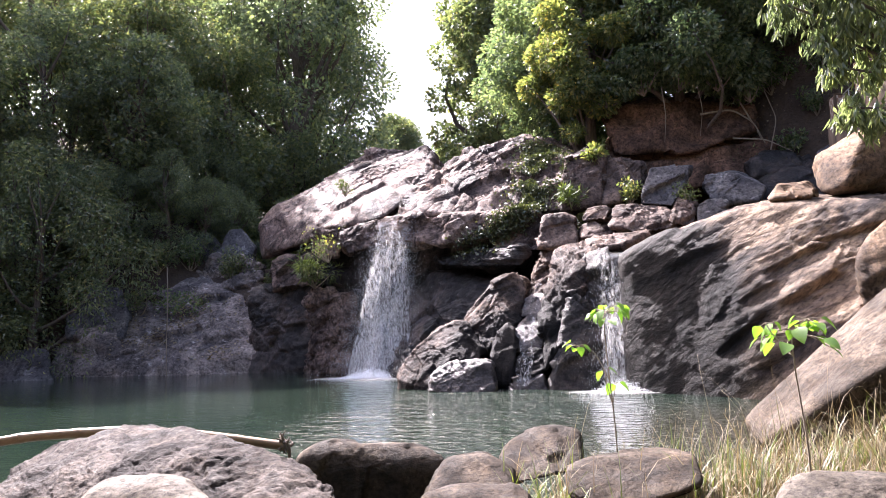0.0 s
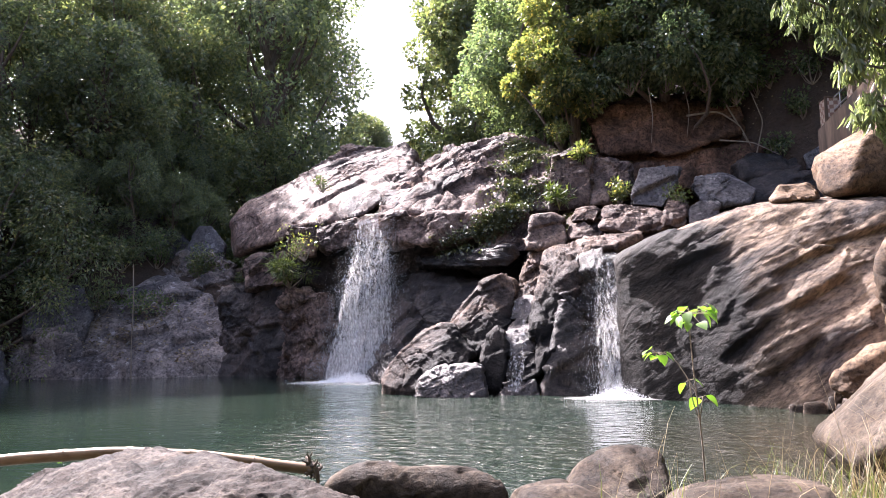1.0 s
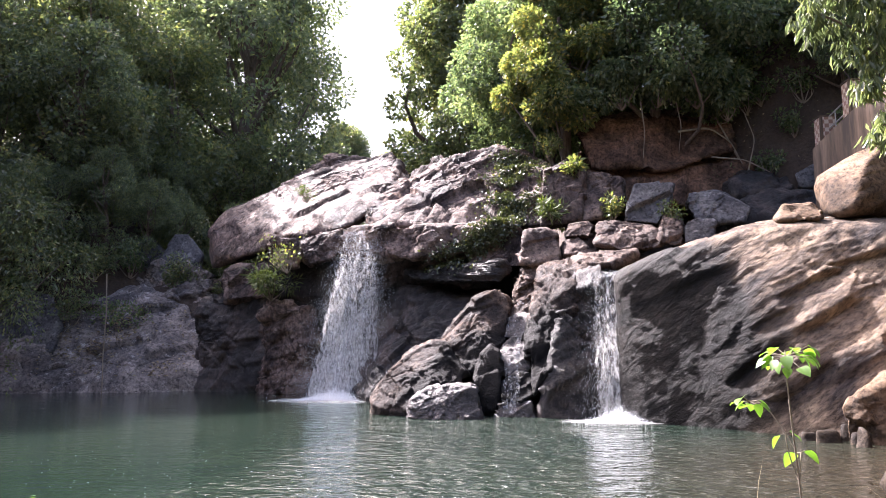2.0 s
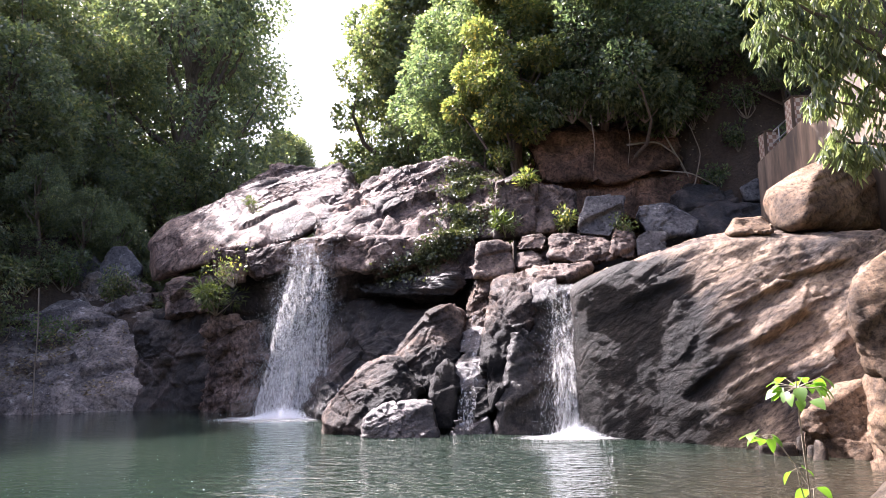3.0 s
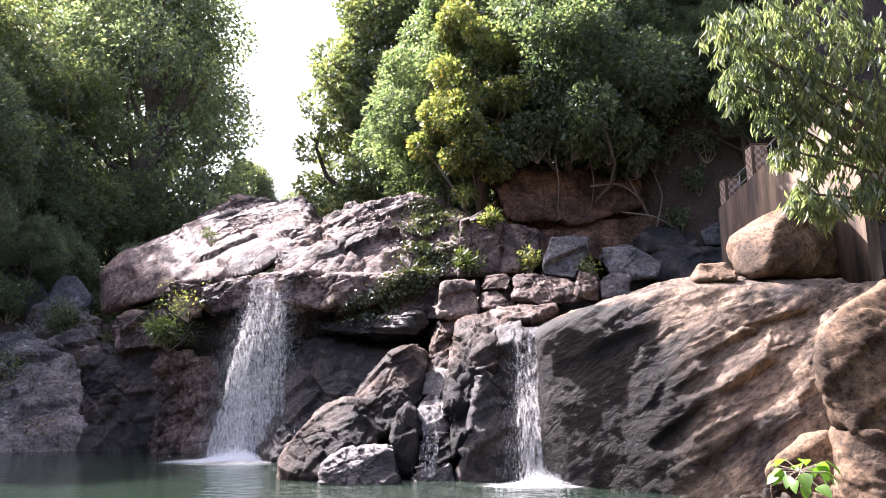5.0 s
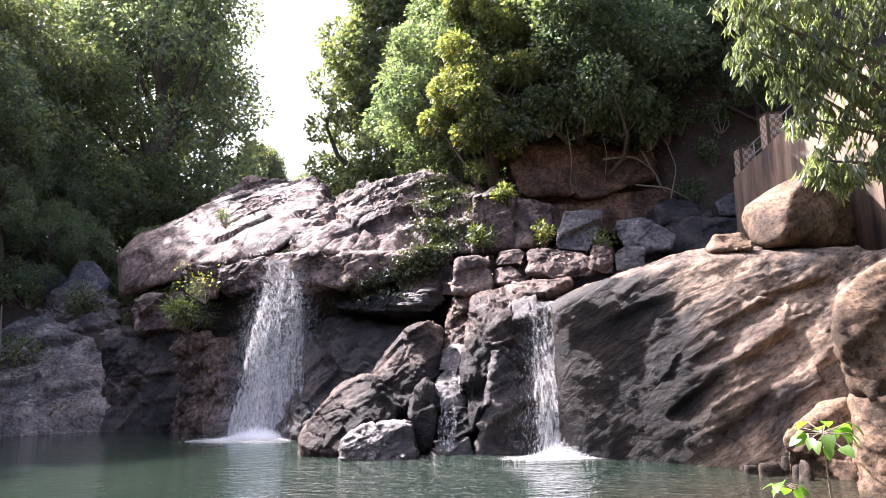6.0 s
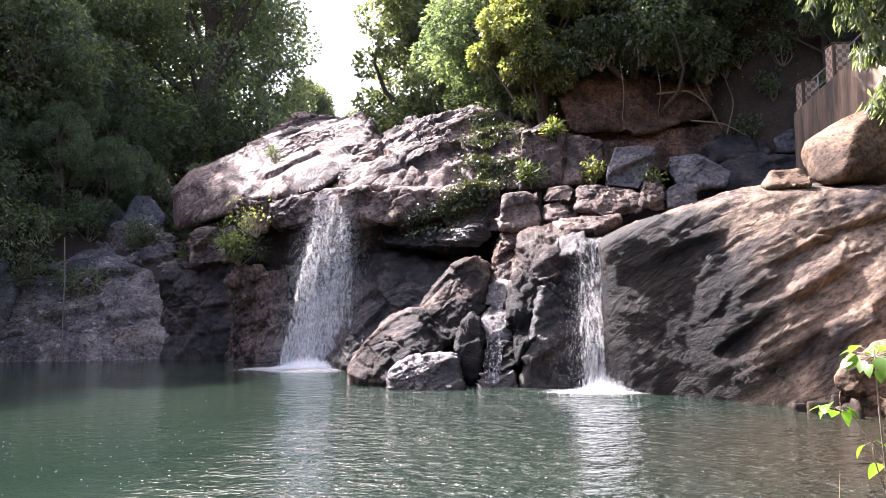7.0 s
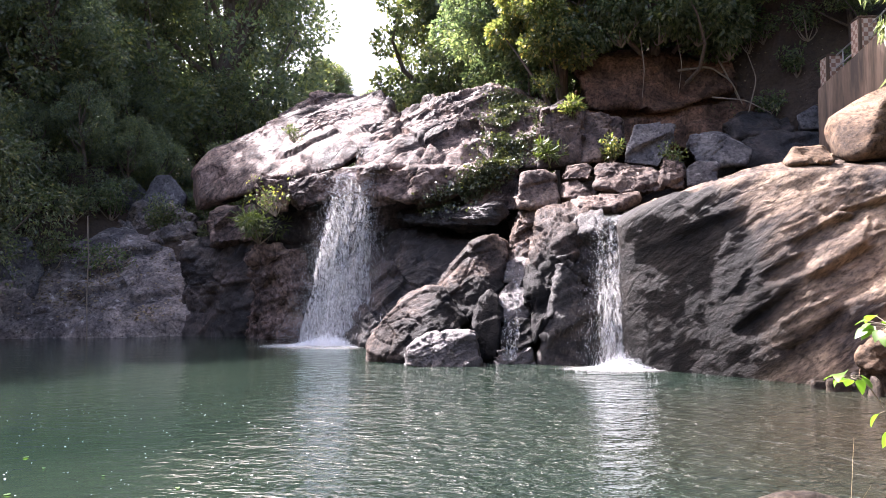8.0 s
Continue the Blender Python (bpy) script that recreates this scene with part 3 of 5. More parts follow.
rock("rock_band", "crag", 6, [(-4.55, 24.5, 5.9), (-1.35, 23.9, 5.8), (-1.2, 23.6, 4.9), (-2.95, 23.7, 4.75), (-3.55, 23.9, 4.85), (-4.45, 24.2, 5.05)], DOME, deep=3)
rock("rock_band", "crag", 6, [(-1.45, 23.9, 5.8), (0.5, 23.6, 5.75), (0.95, 23.3, 5.15), (0.65, 23.1, 4.35), (-0.85, 23.4, 4.4), (-1.3, 23.6, 4.9)], DOME, deep=3)
rock("rock_shoulder", "ledge", 6, [(1.6, 25, 8), (2.5, 25.5, 8.45), (3.05, 25.2, 7.9), (2.8, 24.2, 6), (1.4, 23.9, 5.75), (1.85, 28, 8.65), (2.85, 28.45, 9.1), (3.4, 28.15, 8.55), (3.15, 27.2, 6.5), (1.65, 26.95, 6.3)], DOME)
rock("rock_shoulder", "ledge", 6, [(2.9, 25.6, 7.7), (3.5, 25.6, 7.9), (4.4, 25.4, 7.65), (4.35, 24.8, 6.85), (3.45, 24.2, 6.05), (2.75, 24.2, 5.95), (3.35, 28.55, 8.3), (3.95, 28.55, 8.5), (4.9, 28.35, 8.25), (4.85, 27.75, 7.4), (3.95, 27.2, 6.6), (3.2, 27.2, 6.45)], DOME)
LOWER = cliff("cliff_lower")
# Filler block; its near-black colour paints in the overhang's shade.
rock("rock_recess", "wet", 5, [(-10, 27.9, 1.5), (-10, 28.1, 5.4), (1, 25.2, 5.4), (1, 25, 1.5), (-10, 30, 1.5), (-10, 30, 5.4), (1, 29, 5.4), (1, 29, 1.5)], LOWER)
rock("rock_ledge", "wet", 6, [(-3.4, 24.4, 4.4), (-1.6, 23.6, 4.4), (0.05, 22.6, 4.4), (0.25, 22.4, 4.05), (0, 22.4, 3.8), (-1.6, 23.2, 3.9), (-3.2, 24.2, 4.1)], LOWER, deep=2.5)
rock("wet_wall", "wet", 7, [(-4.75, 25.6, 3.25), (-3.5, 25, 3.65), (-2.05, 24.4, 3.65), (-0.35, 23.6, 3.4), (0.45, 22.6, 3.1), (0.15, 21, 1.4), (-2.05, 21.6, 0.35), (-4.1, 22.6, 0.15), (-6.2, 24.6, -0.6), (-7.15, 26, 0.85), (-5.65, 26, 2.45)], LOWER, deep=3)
rock("rock_pinnacle", "rust", 6, [(-0.6, 20.6, 3.2), (-0.15, 20.6, 3.35), (0.25, 20.5, 3.2), (0.35, 20.4, 2.9), (0.15, 20.1, 2.05), (-0.3, 19.6, 1.35), (-0.7, 19.3, 0.95), (-0.95, 19.4, 1.15), (-1.5, 20, 1.9), (-1.75, 20.3, 1.85), (-1.3, 20.6, 2.5), (-0.95, 20.7, 3)], deep=1.6)
rock("rust_boulder", "rust", 6, [(-1.95, 19.6, 1.95), (-1.5, 19.4, 1.9), (-1.2, 19.1, 1.45), (-0.9, 18.9, 1.05), (-1, 18.6, 0.75), (-2, 18.4, 0.7), (-2.35, 18.2, 0.2), (-2.55, 18.1, -0.6), (-3.5, 18.9, -0.6), (-3.55, 19, 0.4), (-3.35, 19.2, 0.8), (-2.95, 19.4, 1.35), (-2.5, 19.6, 1.75)], deep=1.7)
rock("wet_boulder", "glint", 6, [(-2.45, 17.9, -0.6), (-2.25, 18, 0.45), (-1.85, 18.2, 0.75), (-1.2, 18.2, 0.85), (-0.65, 18.1, 0.8), (-0.5, 18, 0.5), (-0.55, 17.7, -0.6), (-1.45, 17.4, -0.6)], deep=1.3)
rock("rock_wedge", "rust", 5, [(-0.55, 19.2, 1.6), (-0.25, 19.3, 1.85), (0, 19.2, 1.7), (0, 18.7, 0.75), (-0.2, 18.4, -0.6), (-0.6, 18.4, -0.6), (-0.7, 18.8, 0.9)], deep=1.4)
rock("rock_step", "glint", 5, [(0.2, 20.4, 2.55), (0.55, 20.5, 2.75), (1.05, 20.3, 2.65), (1.15, 20, 2.15), (0.65, 19.8, 1.95), (0.1, 20, 2.05)], LOWER, deep=1.4)
rock("rock_step", "glint", 5, [(0, 19.5, 1.65), (0.35, 19.8, 2), (0.85, 19.6, 1.95), (0.85, 19.1, 1.15), (0.4, 18.9, 0.95), (-0.05, 19.1, 1.05)], LOWER, deep=1.4)
rock("rock_step", "rust", 5, [(0, 18.8, 0.9), (0.45, 19, 1.15), (0.95, 18.9, 1.1), (0.95, 18.5, 0.6), (0.55, 18.4, 0.35), (0, 18.5, 0.4)], LOWER, deep=1.4)
rock("rock_step", "glint", 5, [(-0.1, 18.4, 0.3), (0.8, 18.4, 0.45), (1, 18.1, -0.6), (-0.15, 18, -0.6)], LOWER, deep=1.5)
rock("rock_column", "column", 6, [(0.4, 21.4, 3.05), (0.65, 21.9, 4), (0.9, 22.2, 4.35), (1.35, 22, 4.25), (1.3, 21.4, 3.35), (1.05, 21, 2.8), (0.6, 20.6, 2.35), (0.25, 20.9, 2.55)], LOWER, deep=2.5)
rock("rock_column", "column", 6, [(1.2, 20.9, 4), (1.55, 21, 4.2), (2.1, 20.6, 4.2), (2.55, 19.8, 4), (2.15, 19.6, 3.8), (2, 19.2, 2.95), (1.75, 18.8, 1.85), (1.15, 18.4, 0.9), (0.85, 18.2, 0.45), (0.8, 18.6, 1.2), (0.65, 19, 1.75), (1.05, 20.2, 2.85)], LOWER, deep=2.5)
# Wet side of the column, its shade deepened by the darker colour.
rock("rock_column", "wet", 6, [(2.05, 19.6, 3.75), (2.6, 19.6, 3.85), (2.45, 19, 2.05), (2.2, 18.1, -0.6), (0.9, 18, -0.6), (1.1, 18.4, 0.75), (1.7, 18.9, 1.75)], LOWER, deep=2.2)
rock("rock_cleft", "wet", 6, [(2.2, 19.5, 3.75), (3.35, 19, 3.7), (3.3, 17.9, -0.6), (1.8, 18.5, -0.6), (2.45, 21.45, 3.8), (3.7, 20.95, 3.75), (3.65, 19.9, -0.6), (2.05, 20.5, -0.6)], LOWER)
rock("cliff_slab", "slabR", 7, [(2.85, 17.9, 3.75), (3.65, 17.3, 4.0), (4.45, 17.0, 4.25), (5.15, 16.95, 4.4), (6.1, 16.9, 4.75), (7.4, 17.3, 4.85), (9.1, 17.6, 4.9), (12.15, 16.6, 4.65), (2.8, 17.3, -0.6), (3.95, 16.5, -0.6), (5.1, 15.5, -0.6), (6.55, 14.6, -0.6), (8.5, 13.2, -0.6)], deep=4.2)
rock("ledge_block", "ledge", 5, [(0.85, 22.6, 5.4), (1.45, 22.8, 5.55), (1.9, 22.8, 5.4), (1.9, 22, 4.3), (0.6, 21.8, 4.25), (0.95, 23.8, 5.55), (1.55, 24, 5.7), (2, 23.95, 5.55), (2, 23.2, 4.45), (0.7, 23.05, 4.4)])
rock("ledge_block", "ledge", 5, [(2.2, 22.8, 5), (2.9, 23, 5.25), (3.15, 22.8, 4.95), (2.95, 22.2, 4.3), (2.05, 22, 4.6), (2.3, 23.8, 5.15), (3.05, 23.95, 5.4), (3.25, 23.8, 5.05), (3.1, 23.2, 4.45), (2.2, 23, 4.7)])
rock("ledge_stone", "ledge", 5, [(2.15, 23, 5.45), (2.3, 23.2, 5.75), (2.85, 23.2, 5.8), (3.05, 23, 5.6), (2.95, 22.7, 5.3), (2.15, 22.7, 5.25), (2.3, 23.9, 5.6), (2.45, 24.05, 5.85), (2.95, 24.05, 5.9), (3.15, 23.9, 5.75), (3.05, 23.6, 5.45), (2.3, 23.6, 5.4)])
rock("ledge_block", "ledge", 6, [(3.15, 23.2, 5.6), (3.35, 23.4, 5.8), (4.4, 23.2, 5.7), (5.05, 22.6, 5.35), (5.1, 22.2, 4.85), (4.1, 21.8, 4.65), (3.05, 22, 4.9), (3.4, 24.65, 5.8), (3.6, 24.85, 6), (4.65, 24.65, 5.9), (5.3, 24.05, 5.55), (5.4, 23.7, 5.05), (4.35, 23.3, 4.85), (3.3, 23.5, 5.1)])
rock("ledge_block", "ledge", 5, [(2.25, 21.5, 4.45), (3.95, 21.2, 4.55), (4.1, 21, 4.45), (3.25, 20.3, 4.05), (2.25, 20.5, 4.1), (2.45, 22.95, 4.6), (4.2, 22.65, 4.7), (4.35, 22.45, 4.6), (3.5, 21.8, 4.2), (2.45, 22, 4.25)])
rock("grey_boulder", "grey", 6, [(4.15, 23.2, 5.8), (4.35, 23.5, 6.6), (4.6, 23.8, 7.15), (5.95, 24, 7.2), (5.7, 23.5, 6.45), (5.15, 23, 5.65), (4.55, 24.8, 6.1), (4.7, 25.05, 6.85), (5, 25.35, 7.4), (6.25, 25.5, 7.45), (6.05, 25.05, 6.75), (5.5, 24.6, 5.95)])
rock("grey_boulder", "grey", 6, [(6.35, 24, 6.4), (6.5, 24.3, 6.9), (7.4, 24.3, 6.9), (8.35, 24, 6.3), (8.05, 23.6, 5.75), (6.6, 23.6, 5.75), (6.8, 25.45, 6.65), (6.95, 25.7, 7.1), (7.85, 25.7, 7.15), (8.75, 25.4, 6.5), (8.45, 25.05, 6.05), (7.1, 25.1, 6.05)])
rock("grey_boulder", "grey", 5, [(5.85, 22.5, 5.5), (6.25, 22.6, 5.75), (6.8, 22.5, 5.65), (6.65, 22, 4.9), (5.75, 22, 4.9), (6.25, 23.65, 5.65), (6.6, 23.7, 5.9), (7.1, 23.65, 5.8), (6.95, 23.2, 5.1), (6.1, 23.2, 5.1)])
rock("ledge_stone", "ledge", 5, [(5.1, 22.5, 5.5), (5.25, 22.7, 5.8), (5.8, 22.6, 5.7), (5.65, 22, 4.8), (4.95, 22, 4.9), (5.4, 23.65, 5.65), (5.55, 23.85, 5.95), (6.1, 23.75, 5.85), (5.95, 23.2, 5), (5.25, 23.2, 5.05)])
rock("cascade_rock", "wet", 5, [(8.7, 25.6, 6.9), (9.25, 25.8, 7.15), (11.35, 25.8, 7.1), (11.3, 25.3, 6.55), (10.6, 24.6, 5.55), (8.2, 24.6, 5.7), (9.4, 27.45, 7.25), (9.95, 27.65, 7.45), (12.1, 27.6, 7.4), (12.1, 27.1, 6.9), (11.4, 26.45, 5.85), (8.95, 26.5, 6)])
rock("bank_rock", "wet", 5, [(8.65, 27, 7.7), (9.15, 27.2, 8.2), (10.6, 27.2, 8.1), (10.8, 26.8, 7.4), (10.5, 26.5, 7.05), (8.6, 26.5, 7.1), (9.25, 28.4, 8), (9.7, 28.6, 8.45), (11.05, 28.55, 8.35), (11.3, 28.2, 7.7), (10.95, 27.95, 7.35), (9.2, 27.95, 7.45)])
rock("bank_rock", "soilrock", 4, [(9.5, 28.2, 8.5), (10.2, 28.1, 8.9), (10.9, 28.3, 8.6), (10.6, 27.9, 8.0), (9.6, 27.9, 8.0)], deep=0.8)
rock("bank_rock", "soilrock", 4, [(10.6, 29.2, 9.8), (11.2, 29.1, 10.1), (11.7, 29.3, 9.7), (11.5, 28.9, 9.2), (10.6, 28.9, 9.2)], deep=0.8)
rock("bank_rock", "grey", 4, [(11.0, 26.7, 8.0), (11.6, 26.6, 8.3), (12.1, 26.8, 8.0), (11.9, 26.4, 7.4), (11.0, 26.4, 7.4)], deep=0.8)
rock("overhang_rock", "soilrock", 5, [(3.4, 28.2, 10.4), (5.1, 28.6, 10.95), (7.35, 28.8, 11.05), (9.3, 28.8, 10.6), (9.2, 28.2, 9.35), (6.55, 27.5, 8.4), (3.55, 27.4, 8.5), (3.85, 31.65, 11.4), (5.75, 32.05, 12), (8.25, 32.2, 12.05), (10.4, 32.1, 11.55), (10.3, 31.5, 10.2), (7.4, 30.9, 9.15), (4.05, 30.85, 9.3)])
rock("bank_ledge", "soilrock", 5, [(3.55, 28.6, 9.5), (9.35, 28.9, 9.75), (10, 28.4, 8.75), (9.35, 27.2, 7), (3.25, 26.8, 6.8), (4.05, 32.55, 10.5), (10.6, 32.7, 10.75), (11.35, 32.15, 9.6), (10.65, 30.95, 7.65), (3.8, 30.75, 7.5)])
rock("brown_boulder", "brown", 6, [(8, 18, 5.6), (8.05, 18.1, 5.95), (8.35, 18.1, 6.25), (8.75, 18, 6.4), (9.25, 17.5, 6.5), (8.85, 17.1, 5.75), (8.5, 16.8, 4.95), (8, 17.1, 4.8), (7.95, 17.7, 5.1), (12.3, 20.5, 7.85), (15.3, 22.5, 9.25), (17.9, 24, 10.25), (15.9, 22, 5.45)], deep=1, dents=[(8.4, 17.4, 5.5, 0.4, 0.22)])
rock("brown_stone", "brown", 5, [(6.75, 17.3, 4.85), (7, 17.4, 5.2), (7.6, 17.3, 5.25), (7.8, 17, 5.05), (7.7, 16.8, 4.75), (6.7, 17, 4.75), (7.1, 18.1, 5), (7.35, 18.2, 5.3), (7.95, 18.1, 5.35), (8.15, 17.85, 5.15), (8.05, 17.65, 4.9), (7.05, 17.85, 4.9)])
rock("shore_boulder", "brown", 6, [(6.95, 12.5, 2.8), (7.3, 12.8, 3.25), (8, 13, 3.8), (8.8, 13, 4.2), (10.55, 12.5, 4.1), (6.9, 12.4, 2.35), (7.05, 12.3, 1.55), (7.35, 11.8, 1.45), (9.4, 11.5, 1.25), (8.25, 14.65, 2.9), (8.6, 14.95, 3.4), (9.3, 15.1, 3.95), (10.15, 15.05, 4.4), (12, 14.4, 4.3), (8.2, 14.6, 2.4), (8.35, 14.45, 1.5), (8.7, 13.95, 1.4), (10.85, 13.5, 1.2)])
rock("shore_boulder", "brown", 6, [(7.05, 12.4, 1.55), (7, 12.2, 1.25), (6.95, 12, -0.6), (7.35, 11.8, 1.55), (7.2, 11.2, -0.6), (9.45, 11, 1.5), (8.7, 10.4, -0.6), (8.3, 14.55, 1.4), (8.25, 14.35, 1.1), (8.2, 14.15, -0.6), (8.65, 13.9, 1.45), (8.55, 13.3, -0.6), (11.05, 12.9, 1.35), (10.3, 12.3, -0.6)])
rock("shore_boulder", "brown", 6, [(6.55, 13.9, 0.65), (6.85, 14, 0.95), (7.35, 14, 1.3), (7.75, 13.6, 1.4), (7.45, 13, -0.6), (6.55, 13.8, -0.6), (7.3, 15.35, 0.5), (7.55, 15.4, 0.8), (8.1, 15.4, 1.15), (8.5, 15, 1.25), (8.2, 14.45, -0.6), (7.25, 15.25, -0.6)])
rock("shore_stone", "tan", 4, [(6.4, 13.4, -1.9), (6.6, 13.5, 0.4), (6.75, 13.3, 0.35), (6.6, 12.9, -1.9), (6.2, 12.9, -1.9), (6.65, 13.85, -1.9), (6.8, 13.9, -1.9), (6.95, 13.75, -1.9), (6.85, 13.35, -1.9), (6.45, 13.4, -1.9)])
rock("shore_stone", "tan", 4, [(5.81, 14.07, -0.3), (5.87, 14.17, 0.16), (6.16, 14.22, 0.14), (6.25, 14.07, -0.3), (6.03, 13.92, -0.3)], deep=0.29)
rock("shore_stone", "tan", 4, [(5.96, 13.80, -0.3), (6.05, 13.90, 0.22), (6.44, 13.95, 0.20), (6.56, 13.80, -0.3), (6.26, 13.65, -0.3)], deep=0.39)
rock("shore_stone", "tan", 4, [(6.55, 14.08, -0.3), (6.63, 14.18, 0.30), (6.97, 14.23, 0.27), (7.07, 14.08, -0.3), (6.81, 13.93, -0.3)], deep=0.34)
rock("shore_stone", "tan", 4, [(6.50, 13.54, -0.3), (6.59, 13.64, 0.20), (6.98, 13.69, 0.18), (7.10, 13.54, -0.3), (6.80, 13.39, -0.3)], deep=0.39)
rock("plant_block", "crag", 6, [(-9.35, 26.8, 3.05), (-8.9, 26.9, 3.6), (-7.1, 26.7, 3.35), (-6.85, 26.4, 2.5), (-9.2, 26.6, 2.05), (-8.95, 26.5, -0.6), (-7.15, 26.2, -0.6), (-9.9, 28.7, 3.05), (-9.45, 28.8, 3.65), (-7.65, 28.65, 3.35), (-7.4, 28.35, 2.5), (-9.8, 28.5, 2.05), (-9.5, 28.4, -0.6), (-7.7, 28.15, -0.6)])
rock("perched_boulder", "slab", 5, [(-11.15, 27.6, 4.45), (-10.65, 27.8, 4.9), (-9.2, 27.5, 4.9), (-8.95, 27.2, 3.8), (-10.8, 27.3, 3.55), (-11.8, 29.45, 4.6), (-11.25, 29.65, 5.05), (-9.9, 29.4, 5.05), (-9.65, 29.15, 3.95), (-11.4, 29.2, 3.75)])
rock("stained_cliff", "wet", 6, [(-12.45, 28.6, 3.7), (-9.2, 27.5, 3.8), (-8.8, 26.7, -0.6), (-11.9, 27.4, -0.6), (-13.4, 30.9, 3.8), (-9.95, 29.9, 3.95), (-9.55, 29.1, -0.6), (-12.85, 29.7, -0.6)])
rock("left_boulder", "grey", 5, [(-18.5, 33, 5.55), (-18.1, 33.5, 6.8), (-17, 33.5, 7.05), (-15.85, 33, 6), (-15.8, 32.5, 4.15), (-18.05, 32.5, 4.05), (-19.55, 35.2, 5.8), (-19.15, 35.65, 7), (-18.1, 35.7, 7.2), (-17.05, 35.25, 6.2), (-17, 34.8, 4.45), (-19.15, 34.75, 4.35)])
rock("left_boulder", "grey", 5, [(-16.15, 32.6, 6.15), (-15.7, 33, 7.05), (-15.05, 33, 7.1), (-14.1, 32.6, 6), (-14, 32, 4.65), (-15.7, 32, 4.65), (-16.95, 34.6, 6.35), (-16.55, 34.95, 7.2), (-15.9, 34.95, 7.25), (-15.05, 34.6, 6.2), (-14.95, 34.1, 4.9), (-16.55, 34.05, 4.95)])
rock("left_boulder", "lichen", 6, [(-16.75, 32, 4.7), (-16.25, 32.3, 5.65), (-14.1, 32, 5.3), (-13.1, 31.5, 4.85), (-13, 31, 3.75), (-13.9, 31, 3.5), (-15.85, 31.3, 3.95), (-17.45, 33.75, 4.85), (-16.95, 34.05, 5.7), (-14.95, 33.8, 5.4), (-14, 33.35, 4.95), (-13.95, 32.9, 3.95), (-14.75, 32.9, 3.7), (-16.65, 33.15, 4.15)])
rock("left_bank_rock", "lichen", 6, [(-16.9, 31.5, 4.5), (-13, 30, 3.1), (-11.65, 28.7, 1.6), (-10.3, 27.3, -0.6), (-14.5, 26.8, -0.6), (-17.2, 26.1, -0.6), (-19.6, 25.8, -0.6), (-20.5, 27, 1.7), (-18.35, 29, 3.05), (-16.2, 30, 3.55), (-18.25, 34.15, 4.7), (-14.15, 32.75, 3.2), (-12.75, 31.5, 1.55), (-11.35, 30.1, -0.6), (-15.9, 29.45, -0.6), (-18.8, 28.65, -0.6), (-21.35, 28.2, -0.6), (-22.3, 29.4, 1.65), (-19.9, 31.55, 3.15), (-17.6, 32.65, 3.65)])
rock("left_shore_rock", "grey", 5, [(-23.2, 25, 0.55), (-22, 25.5, 1.25), (-20.25, 25.5, 1.15), (-19.15, 24.6, -0.6), (-19.65, 24, -0.6), (-22.25, 24, -0.6), (-24.4, 26.45, 0.5), (-23.25, 27, 1.15), (-21.55, 27.05, 1.1), (-20.45, 26.2, -0.6), (-21, 25.6, -0.6), (-23.5, 25.5, -0.6)])
rock("left_shore_rock", "grey", 5, [(-21.25, 28, 2.7), (-20.8, 28.5, 4.15), (-18.9, 28.5, 3.95), (-18.1, 28, 2.6), (-18.15, 27.5, 1.35), (-20.85, 27.5, 1.65), (-22.3, 29.6, 2.75), (-21.85, 30.05, 4.1), (-20.1, 30.1, 3.9), (-19.35, 29.65, 2.65), (-19.45, 29.2, 1.45), (-21.9, 29.15, 1.75)])
rock("left_shore_rock", "lichen", 5, [(-28.2, 23, 0.5), (-28.05, 24, 1.85), (-25, 24.5, 2.05), (-22.75, 24.5, 1.3), (-21.25, 23.2, -0.6), (-27.55, 22.5, -0.6), (-30.1, 24.6, 0.45), (-29.9, 25.65, 1.85), (-26.75, 26.3, 2.05), (-24.45, 26.35, 1.25), (-22.9, 25.05, -0.6), (-29.45, 24.1, -0.6)])
rock("left_shore_rock", "lichen", 5, [(-21.25, 27, 0.65), (-21.5, 28, 1.9), (-18.4, 28.5, 2.2), (-15.3, 28, 1.5), (-14.75, 27, -0.6), (-20.45, 26, -0.6), (-22.8, 28.95, 0.6), (-23.05, 30, 1.9), (-19.8, 30.6, 2.25), (-16.55, 30.2, 1.5), (-15.95, 29.2, -0.6), (-22, 27.95, -0.6)])
rock("front_boulder", "front", 7, [(-2.1, 1.9, 0.8), (-2.2, 2.4, 0.95), (-2.05, 2.6, 1.05), (-1.75, 2.6, 1.1), (-1.15, 2.4, 1.15), (-0.5, 2.1, 1.05), (-0.1, 1.9, 1), (0.3, 1.6, 0.9), (-1.45, 1, 0.5), (0.5, 1, 0.55), (-0.2, 0.8, 0.55), (-2.5, 2.5, 0.7), (-2.6, 2.95, 0.85), (-2.4, 3.15, 0.9), (-2.1, 3.2, 1), (-1.55, 3.05, 1), (-0.9, 2.8, 0.9), (-0.5, 2.65, 0.85), (-0.1, 2.4, 0.7), (-1.95, 1.7, 0.3), (0.1, 1.85, 0.35), (-0.7, 1.6, 0.3)])
rock("pale_stone", "pale", 6, [(-0.75, 0.9, 1), (-0.7, 1.1, 1.05), (-0.3, 1.1, 1.05), (-0.05, 0.9, 1), (-0.7, 0.7, 0.8), (0.15, 0.7, 0.8), (-1, 1.3, 0.9), (-0.95, 1.5, 0.95), (-0.55, 1.5, 0.95), (-0.35, 1.35, 0.9), (-1, 1.1, 0.7), (-0.15, 1.15, 0.7)])
